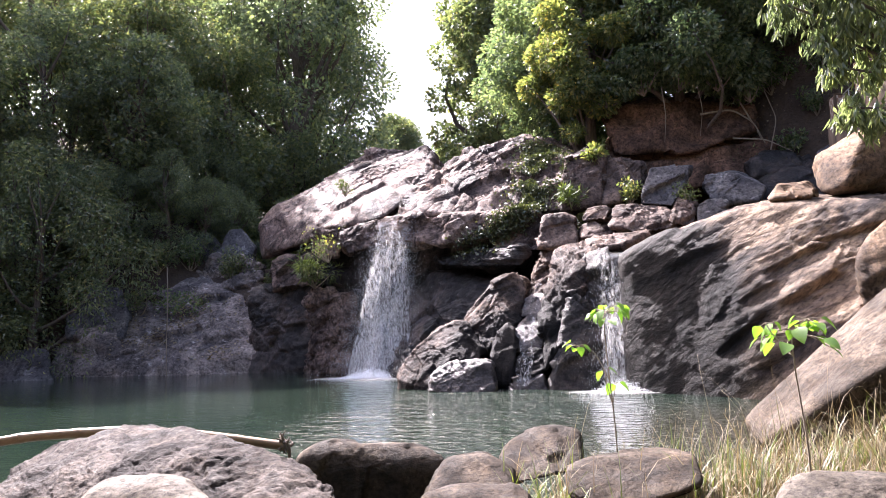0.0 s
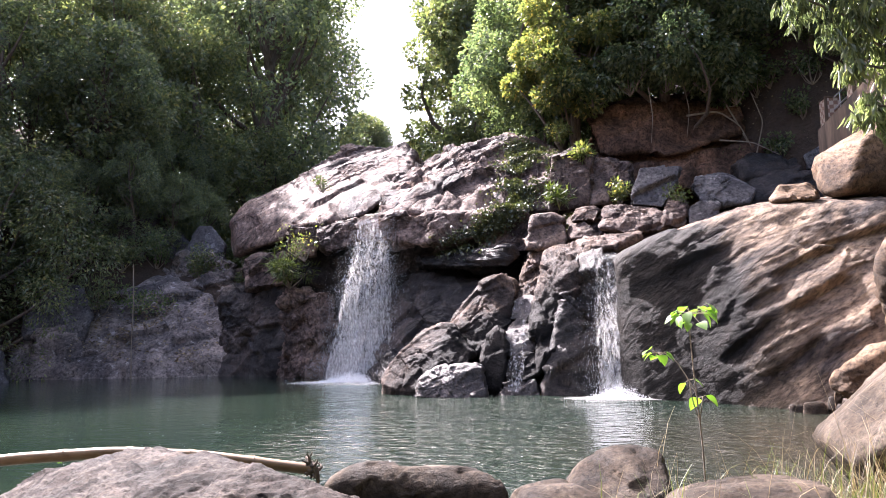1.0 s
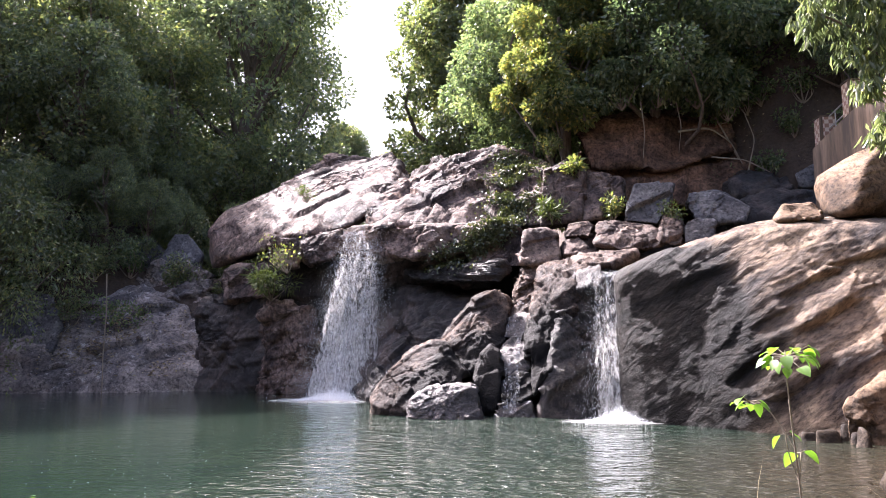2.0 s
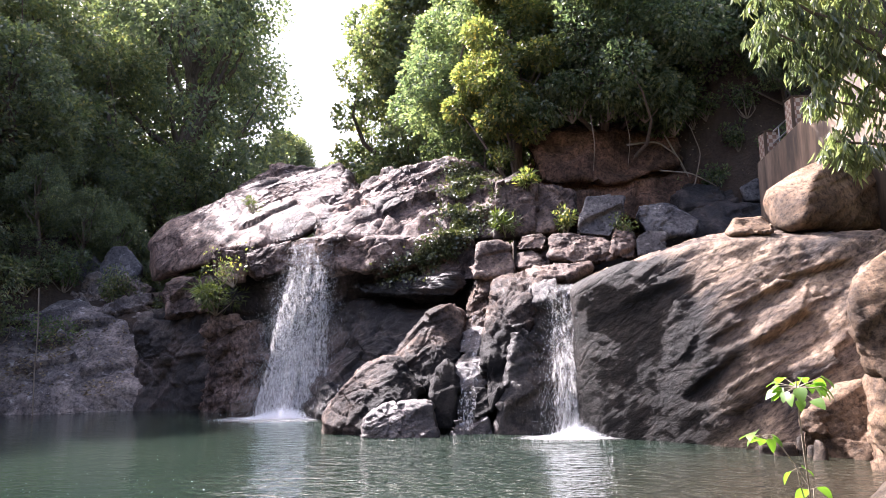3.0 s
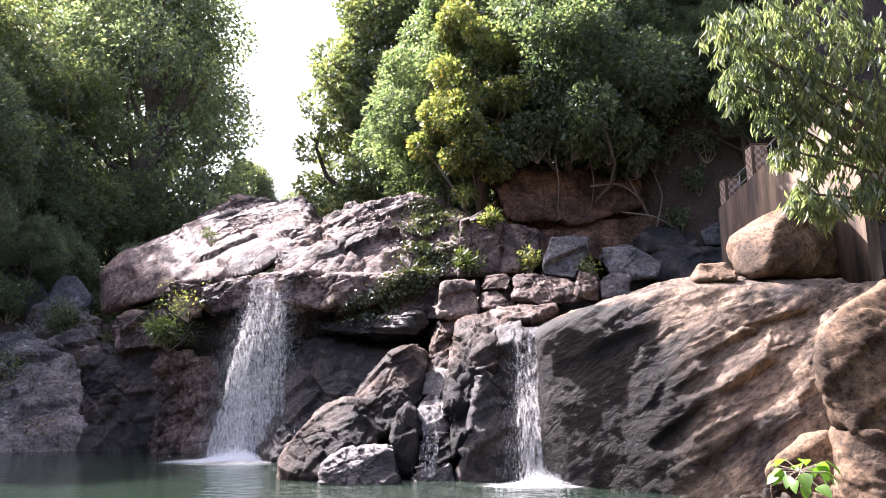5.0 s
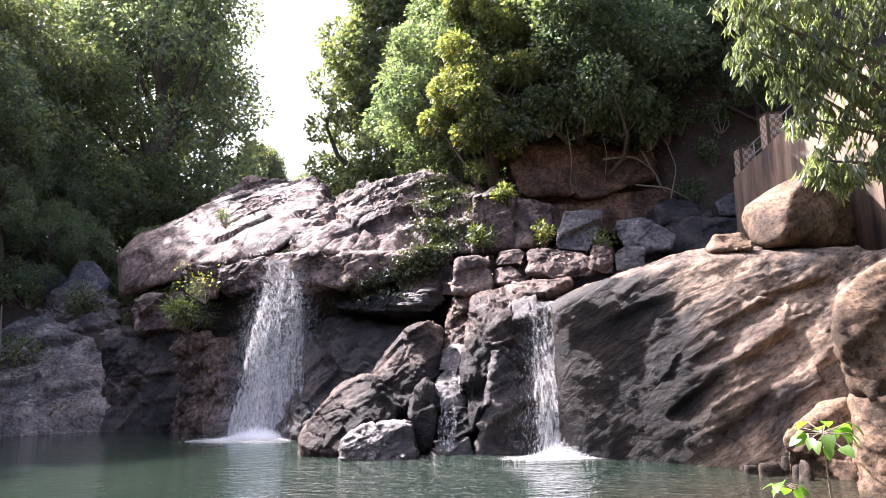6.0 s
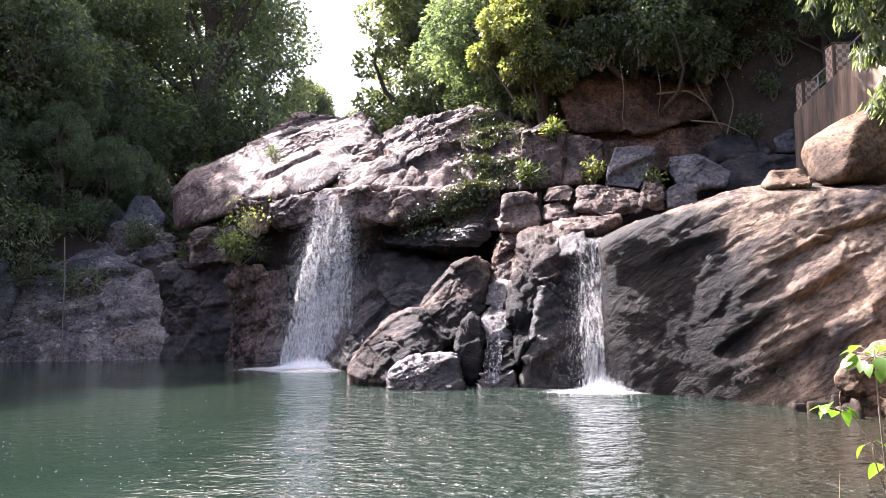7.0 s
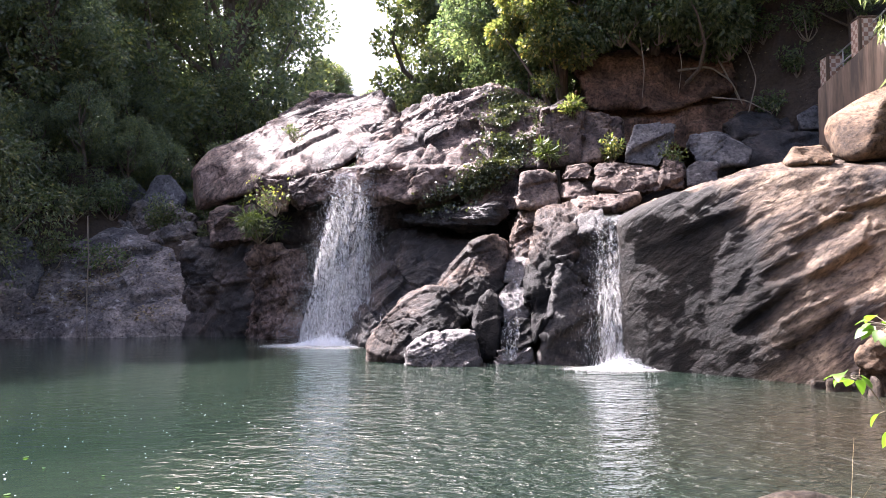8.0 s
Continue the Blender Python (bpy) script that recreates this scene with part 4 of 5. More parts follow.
rock("pool_boulder", "tan", 6, [(-0.7, 3.7, 0.7), (-0.5, 3.8, 0.85), (0.05, 3.8, 0.85), (0.5, 3.7, 0.8), (0.6, 3.6, 0.65), (0.4, 3.85, 0.1), (-0.4, 3.85, 0.1), (-1, 4.45, 0.42), (-0.75, 4.5, 0.52), (-0.15, 4.5, 0.55), (0.3, 4.45, 0.5), (0.4, 4.4, 0.4), (0.2, 4.1, 0.1), (-0.65, 4.05, 0.05)])
rock("bank_stone", "tan", 5, [(0.6, 2.6, 0.65), (0.7, 2.9, 0.85), (1, 2.9, 0.9), (1.2, 2.8, 0.8), (1.25, 2.5, 0.6), (0.6, 2.5, 0.6), (0.55, 3.1, 0.55), (0.65, 3.35, 0.75), (0.9, 3.4, 0.8), (1.15, 3.3, 0.7), (1.2, 3, 0.5), (0.55, 3, 0.5)])
rock("bank_stone", "tan", 5, [(0.7, 2.1, 0.75), (0.85, 2.3, 0.8), (1.2, 2.3, 0.8), (1.35, 2.1, 0.75), (1.35, 1.9, 0.55), (0.75, 1.9, 0.55), (0.65, 2.5, 0.65), (0.8, 2.65, 0.7), (1.15, 2.7, 0.7), (1.3, 2.5, 0.65), (1.25, 2.3, 0.45), (0.7, 2.3, 0.45)])
rock("bank_stone", "tan", 5, [(1, 3.7, 0.72), (1.05, 3.9, 0.82), (1.35, 4, 0.94), (1.65, 3.9, 0.9), (1.65, 3.6, 0.65), (1.1, 3.4, 0.55), (0.95, 4.3, 0.55), (1.05, 4.5, 0.6), (1.3, 4.55, 0.66), (1.6, 4.5, 0.64), (1.65, 4.2, 0.55), (1.05, 4.05, 0.45)])
rock("bank_stone", "tan", 6, [(1.55, 2.9, 0.8), (1.8, 3, 0.85), (2.15, 3, 0.9), (2.4, 2.9, 0.9), (2.4, 2.6, 0.75), (1.9, 2.5, 0.6), (1.6, 2.6, 0.65), (1.6, 3.5, 0.65), (1.8, 3.6, 0.75), (2.2, 3.6, 0.8), (2.4, 3.5, 0.8), (2.45, 3.2, 0.6), (1.95, 3.15, 0.5), (1.6, 3.2, 0.55)])
rock("leaning_stone", "lean", 6, [(3.2, 5.2, 0.8), (3.95, 5.4, 1.4), (4.75, 5.6, 2.1), (6.4, 5.8, 3.2), (3.2, 4.7, 0.6), (3.8, 4.4, 1), (4.15, 4.2, 1.4), (5.15, 3.8, 2.15), (3.55, 5, 0.25), (4.3, 4.8, 0.6), (5.45, 4.5, 1.1), (3.4, 6.2, 0.65), (4.25, 6.35, 1.35), (5.1, 6.55, 2.1), (6.9, 6.65, 3.35), (3.45, 5.7, 0.45), (4.1, 5.35, 0.9), (4.5, 5.15, 1.35), (5.65, 4.65, 2.2), (3.8, 5.95, 0.05), (4.65, 5.75, 0.45), (5.95, 5.35, 1)])
rock("bank_stone", "pale", 5, [(2.65, 1.7, 0.9), (2.8, 1.8, 1), (3, 1.8, 1), (3.2, 1.7, 1), (3.15, 1.4, 0.75), (2.55, 1.4, 0.75), (2.75, 2.1, 0.8), (2.95, 2.15, 0.9), (3.1, 2.15, 0.9), (3.3, 2.05, 0.9), (3.25, 1.8, 0.65), (2.7, 1.8, 0.65)])

# ---- foliage ----
def leaves(centres, ways, length, width, rng, droop=0.0, fold=0.25):
    """Two-sided pointed leaves, six corners each in two folded quads."""
    n = len(centres)
    ways = ways / (np.linalg.norm(ways, axis=1, keepdims=True) + 1e-9)
    ways[:, 2] -= droop
    ways /= np.linalg.norm(ways, axis=1, keepdims=True) + 1e-9
    side = np.cross(ways, rng.normal(size=(n, 3)))
    side /= np.linalg.norm(side, axis=1, keepdims=True) + 1e-9
    up = np.cross(side, ways)
    ln = (length * rng.uniform(0.65, 1.25, n))[:, None]
    wd = (width * rng.uniform(0.7, 1.2, n))[:, None]
    a = centres
    b = centres + ways * ln * 0.45 + side * wd + up * wd * fold
    c = centres + ways * ln + up * ln * -0.12
    e = centres + ways * ln * 0.45 - side * wd + up * wd * fold
    v = np.stack([a, b, c, e], 1).reshape(-1, 3)
    i = np.arange(n)[:, None] * 4
    f = np.concatenate([i + (0, 1, 2), i + (0, 2, 3)], 1).reshape(-1, 3)
    return v, f


def clump_cloud(blobs, count, length, width, rng, droop=0.3):
    """Leaves on the outer shells of many overlapping clumps (x, y, z, radius)."""
    b = np.asarray(blobs, float)
    share = b[:, 3] ** 2 / (b[:, 3] ** 2).sum()
    pick = rng.choice(len(b), count, p=share)
    way = rng.normal(size=(count, 3))
    way /= np.linalg.norm(way, axis=1, keepdims=True)
    r = b[pick, 3] * rng.uniform(0.45, 1.08, count) ** 0.6
    c = b[pick, :3] + way * r[:, None] * (1, 1, 0.8)
    return leaves(c, way + rng.normal(size=(count, 3)) * 0.7, length, width, rng, droop)


def limb(a, b, r0, r1, rng, bend=0.12, n=6):
    q = np.linspace(0, 1, n)[:, None]
    a, b = np.asarray(a, float), np.asarray(b, float)
    k = rng.normal(size=(1, 3)) * bend * np.linalg.norm(b - a)
    return tube(a * (1 - q) + b * q + k * np.sin(q * np.pi), np.linspace(r0, r1, n), 7)


def tree(name, label, base, height, spread, leaf, count, seed, length=0.26, width=0.055, low=0.3, clumps=46, bark=None, droop=0.3, squash=1.0):
    """A tapered trunk, limbs, and a crown of clumps with gaps."""
    rng = np.random.default_rng(seed)
    top = new(name)
    top.location = base
    lean = rng.normal(size=2) * 0.06 * height
    q = np.linspace(0, 1, 9)[:, None]
    line = np.concatenate([q * lean + np.sin(q * 5 + seed) * 0.02 * height, q * height * 0.86], 1)
    r0 = 0.022 * height + 0.03
    v, f = tube(line, np.linspace(r0, r0 * 0.25, 9), 9, seed, 0.06)
    v[:, 2] -= np.where(v[:, 2] < 0.05, 0.8, 0)
    part("trunk", mesh_of("trunk", v, f, [bark or BARK]), top)
    blobs, arms = [], []
    for i in range(clumps):
        h = low + (1 - low) * rng.uniform() ** 0.8
        wide = spread * math.sin(math.pi * min(1, max(0.06, (h - low * 0.75) / (1.06 - low * 0.75))) ** 0.8) ** 0.7
        a = rng.uniform(0, 2 * math.pi)
        d = wide * rng.uniform(0.25, 1.0) ** 0.6
        r = spread * rng.uniform(0.16, 0.32)
        c = np.array([math.cos(a) * d + lean[0] * h, math.sin(a) * d * squash + lean[1] * h, height * h])
        blobs.append((*c, r))
        if i % 5 == 0:
            k = max(1, int(8 * max(0.15, h - 0.22)))
            arms.append(limb(line[min(k, 7)], c, r0 * 0.38, r0 * 0.06, rng))
    for v, f in arms:
        part("limb", mesh_of("limb", v, f, [bark or BARK]), top)
    v, f = clump_cloud(blobs, count, length, width, rng, droop)
    part("crown", mesh_of("crown", v, f, [LEAF[leaf]], smooth=False), top)
    return tagged(top, label, "tree")


def shrub(name, label, base, size, leaf, count, seed, length=0.16, width=0.03, droop=0.1):
    """Stems from one root with leaves along them."""
    rng = np.random.default_rng(seed)
    top = new(name)
    top.location = base
    stems, blobs = [], []
    for i in range(9):
        a, d = rng.uniform(0, 6.28), rng.uniform(0.2, 0.75) * size
        tip = np.array([math.cos(a) * d, math.sin(a) * d, size * rng.uniform(0.4, 1.0)])
        stems.append(limb((0, 0, -0.1), tip, 0.012 + 0.012 * size, 0.004, rng))
        blobs.append((*tip, size * rng.uniform(0.2, 0.36)))
        blobs.append((*(tip * 0.6), size * rng.uniform(0.18, 0.3)))
    for v, f in stems:
        part("stem", mesh_of("stem", v, f, [PALE_BARK]), top)
    v, f = clump_cloud(blobs, count, length, width, rng, droop)
    part("foliage", mesh_of("foliage", v, f, [LEAF[leaf]], smooth=False), top)
    return tagged(top, label, "shrub")


def gz(x, y):
    return float(ground_z(np.array([x]), np.array([y]))[0])


spots = random.Random(4)


def copies(kinds, places):
    for x, y, s, n in places:
        ob = copy_thing(kinds[n], pose(x, y, gz(x, y) - 0.3, 0, 0, spots.uniform(0, 360)))
        ob.scale = (s * spots.uniform(0.9, 1.1), s * spots.uniform(0.9, 1.1), s)


forest = [
    tree("forest_tree", "tall dark green forest tree on the wooded slope", (-18.4, 47, gz(-18.4, 47)), 27, 7.8, "forest", 42000, 11, 0.36, 0.1, low=0.06, clumps=150),
    tree("forest_tree", "spreading olive-green forest tree on the wooded slope", (-22, 33, gz(-22, 33)), 12, 4.6, "olive", 15000, 12, 0.26, 0.07, low=0.06, clumps=70),
    tree("forest_tree", "slender green tree leaning over the shaded bank", (-20.8, 33, gz(-20.8, 33)), 8, 3.2, "forest", 10000, 13, 0.2, 0.05, low=0.03),
]
# Copies from (2, -14) on stand out of view, added to block sky light.
copies(forest, [(-26, 54, 1.0, 0), (-32, 48, 0.8, 0), (-28, 40, 0.6, 0), (-38, 40, 1.1, 1), (-20, 58, 1.0, 0), (-20, 40, 1.0, 1), (-24, 39, 1.2, 1), (-28, 33, 1.1, 1), (-34, 33, 1.2, 1), (-16.5, 43, 0.8, 1),
    (-27, 27, 1.0, 1), (-33, 25, 1.2, 1), (-23, 28, 0.9, 2), (-17.5, 38, 0.75, 2), (-20.5, 35.5, 1.2, 2), (-13.5, 41, 0.75, 2), (-25, 30.5, 1.1, 2), (-12.2, 45, 0.8, 2), (-29, 21, 1.2, 2), (-14, 49, 1.3, 2), (-37, 27, 1.1, 1), (-14.5, 52, 0.8, 1), (-44, 34, 1.2, 1), (-23, 31, 0.9, 2), (-25.5, 28, 0.9, 2), (-20.8, 29.5, 0.65, 2), (-27.5, 25, 0.9, 2), (-24, 26, 0.6, 1), (-31, 22, 0.8, 1), (-16, 35.5, 0.6, 2), (-18.5, 36, 0.75, 2), (-14, 36.8, 0.55, 2), (-19.6, 33.6, 0.6, 2), (-22, 34.5, 0.8, 2), (-18.6, 31.8, 0.55, 2), (-17.4, 33.2, 0.5, 2), (-19.6, 30.6, 0.5, 2), (2, -14, 1.1, 1), (-7, -16, 1.2, 1), (10, -15, 1.1, 1), (-15, -13, 1.1, 1), (-2, -20, 1.0, 0), (18, -12, 1.2, 1), (17, 6, 1.2, 1), (20, 0, 1.3, 1), (16, -5, 1.1, 1), (21, 10, 1.2, 1), (23, 2, 1.0, 0), (19, -10, 1.0, 0), (28, 12, 0.9, 0)])

valley = [
    tree("valley_tree", "dense dark glossy tree hanging over the falls", (6.6, 29.0, gz(6.6, 29.0) - 0.3), 12, 4.8, "deep", 70000, 21, 0.2, 0.058, low=0.29, clumps=95),
    tree("valley_tree", "yellow-green flowering tree above the rock dome", (3.6, 29.6, gz(3.6, 29.6) - 0.3), 15, 2.6, "yellow", 34000, 22, 0.2, 0.055, low=0.5, clumps=55),
    tree("valley_tree", "tall olive-green tree standing in the valley gap", (-1.4, 46, gz(-1.4, 46)), 26, 5.6, "olive", 80000, 23, 0.32, 0.11, low=0.05, clumps=150),
    tree("valley_tree", "dark green tree rising behind the rock dome", (1.6, 33.0, gz(1.6, 33) - 0.3), 17, 4.4, "deep", 75000, 24, 0.22, 0.07, low=0.3, clumps=110),
]
copies(valley, [(11.5, 31.5, 1.2, 0), (17, 33, 1.3, 0), (9, 36, 1.4, 0), (14, 38, 1.1, 2), (6.5, 38, 1.1, 3), (5, 46, 1.0, 2), (22, 30, 1.2, 0), (12.4, 30, 0.55, 0), (12.8, 32, 0.7, 0), (10.9, 29.4, 0.45, 0), (14, 29, 0.7, 0), (12.0, 28.2, 0.42, 0), (13.2, 27.2, 0.45, 0), (11.6, 30.4, 0.5, 0), (13.6, 30.6, 0.55, 3), (-9, 95, 0.9, 2), (-16, 100, 0.85, 2), (-3, 100, 0.8, 2), (-22, 95, 0.8, 2)])

# ---- falling water ----
def fall(name, label, lines, width, seed, spray, around):
    """Broken sheets that follow the given fall lines, with flying drops."""
    rng = np.random.default_rng(seed)
    top = new(name)
    top.location = lines[0][0]
    o = np.array(lines[0][0])
    n, m = 60, 5
    for line in lines:
        q = np.linspace(0, 1, n)
        k = np.linspace(0, 1, len(line))
        path = np.stack([np.interp(q, k, np.array(line)[:, c]) for c in range(3)], 1)
        path = path + 0.05 * np.stack([vnoise(path * 2.2, seed + c) for c in range(3)], 1) + (0.05, 0.02, 0) * q[:, None] * np.stack([vnoise(path * 5, seed + c) for c in range(3)], 1)
        w = width * (0.5 + 0.6 * q + 0.3 * vnoise(np.stack([q * 5, 0 * q, 0 * q + seed], 1), seed)) * rng.uniform(0.7, 1.4)
        across = (np.linspace(-0.5, 0.5, m)[None, :] * w[:, None])
        wave = 0.07 * vnoise(np.stack([np.repeat(q * 9, m), np.tile(np.arange(m) * 0.7, n), np.full(n * m, seed * 1.0)], 1), seed).reshape(n, m)
        v = path[:, None] + np.stack([across, wave, 0 * wave], 2)
        i = np.arange((n - 1) * (m - 1))
        a = (i // (m - 1)) * m + i % (m - 1)
        part("sheet", mesh_of("sheet", v.reshape(-1, 3) - o, np.stack([a, a + 1, a + m + 1, a + m], 1), [FALL]), top)
        seed += 1
    pick = rng.integers(0, len(lines), spray)
    q = rng.uniform(0, 1, spray) ** 0.45
    pts = np.zeros((spray, 3))
    for j, line in enumerate(lines):
        k = np.linspace(0, 1, len(line))
        s = pick == j
        pts[s] = np.stack([np.interp(q[s], k, np.array(line)[:, c]) for c in range(3)], 1)
    pts += rng.normal(size=(spray, 3)) * (around, around * 0.5, 0.08) * (0.35 + q)[:, None]
    pts[:, 2] = np.maximum(pts[:, 2], 0.02)
    v, f = leaves(pts - o, np.tile((0.0, 0.0, -1.0), (spray, 1)) + rng.normal(size=(spray, 3)) * 0.3, 0.026, 0.0055, rng)
    tagged(part("spray", mesh_of("spray", v, f, [DROP], smooth=False), top), kind="stuff")
    return tagged(top, label, "waterfall")


pick = np.random.default_rng(77)
lines = []
for i in range(13):
    a = i / 12
    x0, y0 = -5.6 + 1.4 * a, 25.05 - 0.7 * a
    j = pick.uniform(-0.12, 0.12, 4)
    lines.append([(x0 + 0.3, y0 + 0.35, 6.0), (x0, y0 - 0.25, 5.75), (x0 - 0.05 + j[0], y0 - 0.4, 4.6), (x0 - 0.12 - 0.3 * (1 - a) + j[1], y0 - 0.5, 3.2), (x0 - 0.55 + 0.25 * a + j[2], y0 - 0.6, 1.6), (x0 - 1.0 + 0.8 * a + j[3], y0 - 0.8, 0.0)])
fall("waterfall", "tall white waterfall breaking into spray over wet rock", lines, 0.34, 3, 34000, 0.4)
lines = []
for i in range(6):
    x0 = 2.56 + 0.11 * i
    lines.append([(x0 + 0.05, 18.75, 3.78), (x0, 18.35, 3.62), (x0 - 0.03, 18.2, 2.6), (x0 - 0.02, 18.05, 1.4), (x0 - 0.02, 17.75, 0.0)])
fall("waterfall", "narrow foaming waterfall in a dark rock cleft", lines, 0.26, 30, 5000, 0.26)


def film(name, label, lines, width, seed):
    """Thin water that runs down the face of a rock."""
    top = new(name)
    top.location = lines[0][0]
    o, rng = np.array(lines[0][0]), np.random.default_rng(seed)
    for line in lines:
        n = 24
        q, k = np.linspace(0, 1, n), np.linspace(0, 1, len(line))
        path = np.stack([np.interp(q, k, np.array(line)[:, c]) for c in range(3)], 1)
        path[:, 0] += 0.12 * vnoise(path * 1.7, seed)
        path[:, 1] = [on_rock(x, z, y) - 0.03 for x, y, z in path]
        w = width * rng.uniform(0.6, 1.2)
        v = np.stack([path - (w / 2, 0, 0), path + (w / 2, 0, 0)], 1).reshape(-1, 3)
        i = np.arange(n - 1) * 2
        part("trickle", mesh_of("trickle", v - o, np.stack([i, i + 1, i + 3, i + 2], 1), [FALL]), top)
        seed += 1
    return tagged(top, label, "trickle")


from mathutils.bvhtree import BVHTree

TREES = {}


def on_rock(x, z, y, names=("cliff_upper", "cliff_dome", "cliff_lower")):
    """How far back the rock face lies at a height; y where there is none."""
    best = None
    for n in names:
        if n not in TREES:
            TREES[n] = [BVHTree.FromPolygons(p.tolist(), f.tolist()) for p, f in ROCKS[n]]
        for b in TREES[n]:
            hit = b.ray_cast(Vector((x, 5.0, z)), Vector((0, 1, 0)))[0]
            if hit is not None and (best is None or hit.y < best):
                best = hit.y
    return y if best is None else best


film("trickle", "thin white water running down the upper slab", [[(-4.7 + 0.22 * i, 26, 7.5 - 0.1 * i), (-5.0 + 0.25 * i, 25.5, 6.7), (-5.2 + 0.28 * i, 25, 5.95)] for i in range(5)], 0.16, 50)
film("trickle", "thin water running down the wet dark wall", [[(-4.1 + 0.5 * i, 24, 3.4), (-4.4 + 0.45 * i, 24, 1.8), (-4.6 + 0.4 * i, 24, 0.3)] for i in range(3)], 0.06, 60)
film("trickle", "thin water running between pinnacle and column", [[(0.35 + 0.16 * i, 20, 3.2), (0.15 + 0.14 * i, 20, 1.8), (0.1 + 0.1 * i, 19, 0.1)] for i in range(4)], 0.12, 70)


def foam(name, label, x, y, rx, ry, seed, lumps):
    rng = np.random.default_rng(seed)
    top = new(name)
    top.location = (x, y, 0)
    rings, sides = 7, 40
    a = np.arange(sides) * 2 * np.pi / sides
    r = np.linspace(0.02, 1, rings)[:, None] * (1 + 0.25 * np.sin(a * 3 + seed) * 0.6 + 0.2 * rng.uniform(-1, 1, sides))[None, :]
    v = np.stack([r * np.cos(a) * rx, r * np.sin(a) * ry, 0.03 - 0.02 * r + 0 * r], 2).reshape(-1, 3)
    f = [(i * sides + j, i * sides + (j + 1) % sides, (i + 1) * sides + (j + 1) % sides, (i + 1) * sides + j) for i in range(rings - 1) for j in range(sides)]
    sheet = part("foam_sheet", mesh_of("foam_sheet", v / (rx, ry, 1), f, [FOAM]), top)
    sheet.scale = (rx, ry, 1)
    c = rng.normal(size=(lumps, 3)) * (rx * 0.22, ry * 0.2, 0.16)
    c[:, 2] = np.abs(c[:, 2]) * np.exp(-((c[:, 0] / rx) ** 2) * 12)
    v, f = leaves(c, rng.normal(size=(lumps, 3)), 0.03, 0.008, rng)
    tagged(part("splash", mesh_of("splash", v, f, [DROP], smooth=False), top), kind="stuff")
    return tagged(top, label, "foam")


foam("foam", "white churning foam under the tall waterfall", -5.5, 23.4, 3.0, 1.3, 5, 12000)
foam("foam", "white churning foam under the narrow waterfall", 2.85, 17.2, 1.9, 0.8, 6, 3000)


# ---- plants on the rocks ----
def creeper():
    rng = np.random.default_rng(8)
    top = new("creeper")
    top.location = (0.6, 24, 7)
    o = np.array((0.6, 24.0, 7.0))
    n = 8500
    u, w = rng.uniform(0, 1, n), rng.normal(size=n)
    x = 0.8 - 0.6 * u - 2.4 * u**6 + w * (0.5 - 0.2 * u)
    z = 9.3 - 4.8 * u + rng.normal(size=n) * 0.2
    keep = fbm(np.stack([x * 1.1, z * 1.1, 0 * x], 1), 3, 3) > -0.4
    x, z = x[keep], z[keep]
    y = np.array([on_rock(a, b, 99.0) for a, b in zip(x, z)])
    hit = y < 28.4
    x, y, z = x[hit], y[hit], z[hit]
    c = np.stack([x, y - rng.uniform(0.03, 0.22, len(x)), z + 0.08], 1)
    v, f = leaves(c - o, rng.normal(size=c.shape) + (0, -0.7, 0.1), 0.12, 0.045, rng, 0.35)
    part("leaves", mesh_of("foliage", v, f, [LEAF["creeper"]], smooth=False), top).name = "foliage"
    for i in range(9):
        q = np.linspace(0, 1, 14)
        px = 0.8 - 0.6 * q - 2.4 * q**6 + rng.normal() * 0.4 + 0.12 * np.sin(q * 9 + i)
        pz = 9.2 - 4.7 * q
        line = np.stack([px, [on_rock(a, b, 24.6) - 0.03 for a, b in zip(px, pz)], pz], 1) - o
        part("vine", mesh_of("vine", *tube(line, np.linspace(0.025, 0.01, 14), 5), [BARK]), top)
    tagged(top, "dark leafy creeper hanging down the rock dome", "creeper")


creeper()
shrub("shrub", "bright yellow-green bush at the top of the dome", (1.9, 27.6, 9.2), 0.7, "yellow", 500, 41, 0.2, 0.04)
shrub("shrub", "yellow-leaved plant growing in a rock crack", (2.8, 25.3, 7.75), 0.6, "yellow", 350, 42, 0.24, 0.05)
shrub("shrub", "green fern-like tuft on the ledge", (1.85, 24.1, 6.0), 0.65, "grass", 500, 43, 0.32, 0.022)
shrub("shrub", "small green bush between ledge and boulder", (3.85, 24.1, 6.0), 0.7, "yellow", 600, 44, 0.15, 0.035)
shrub("shrub", "bright green bush on the split block", (-8.8, 26.6, 3.6), 1.1, "grass", 800, 45, 0.3, 0.03)
shrub("shrub", "twiggy half-bare bush on the overhang", (-8.0, 26.0, 4.6), 1.3, "yellow", 260, 46, 0.12, 0.03)
shrub("shrub", "small green tuft on the upper slab", (-7.75, 27.6, 7.6), 0.5, "grass", 150, 47, 0.16, 0.02)
shrub("shrub", "green weeds between the grey boulders", (5.7, 23.3, 5.6), 0.8, "grass", 350, 48, 0.14, 0.03)

# ---- near bank: saplings, grass, bamboo ----
def heart_leaf():
    """A pointed oval blade, folded along its rib and drooping."""
    v, f, n = [], [], 7
    for i in range(n):
        q = i / (n - 1)
        w = 0.4 * math.sin(math.pi * q**0.62) ** 0.8 + 0.004
        z = -0.28 * q * q
        v += [(q, w, z + 0.22 * w), (q, 0, z), (q, -w, z + 0.22 * w)]
    for i in range(n - 1):
        for j in (0, 1):
            a = i * 3 + j
            f.append((a, a + 1, a + 4, a + 3))
    return np.array(v), np.array(f)


HV, HF = heart_leaf()
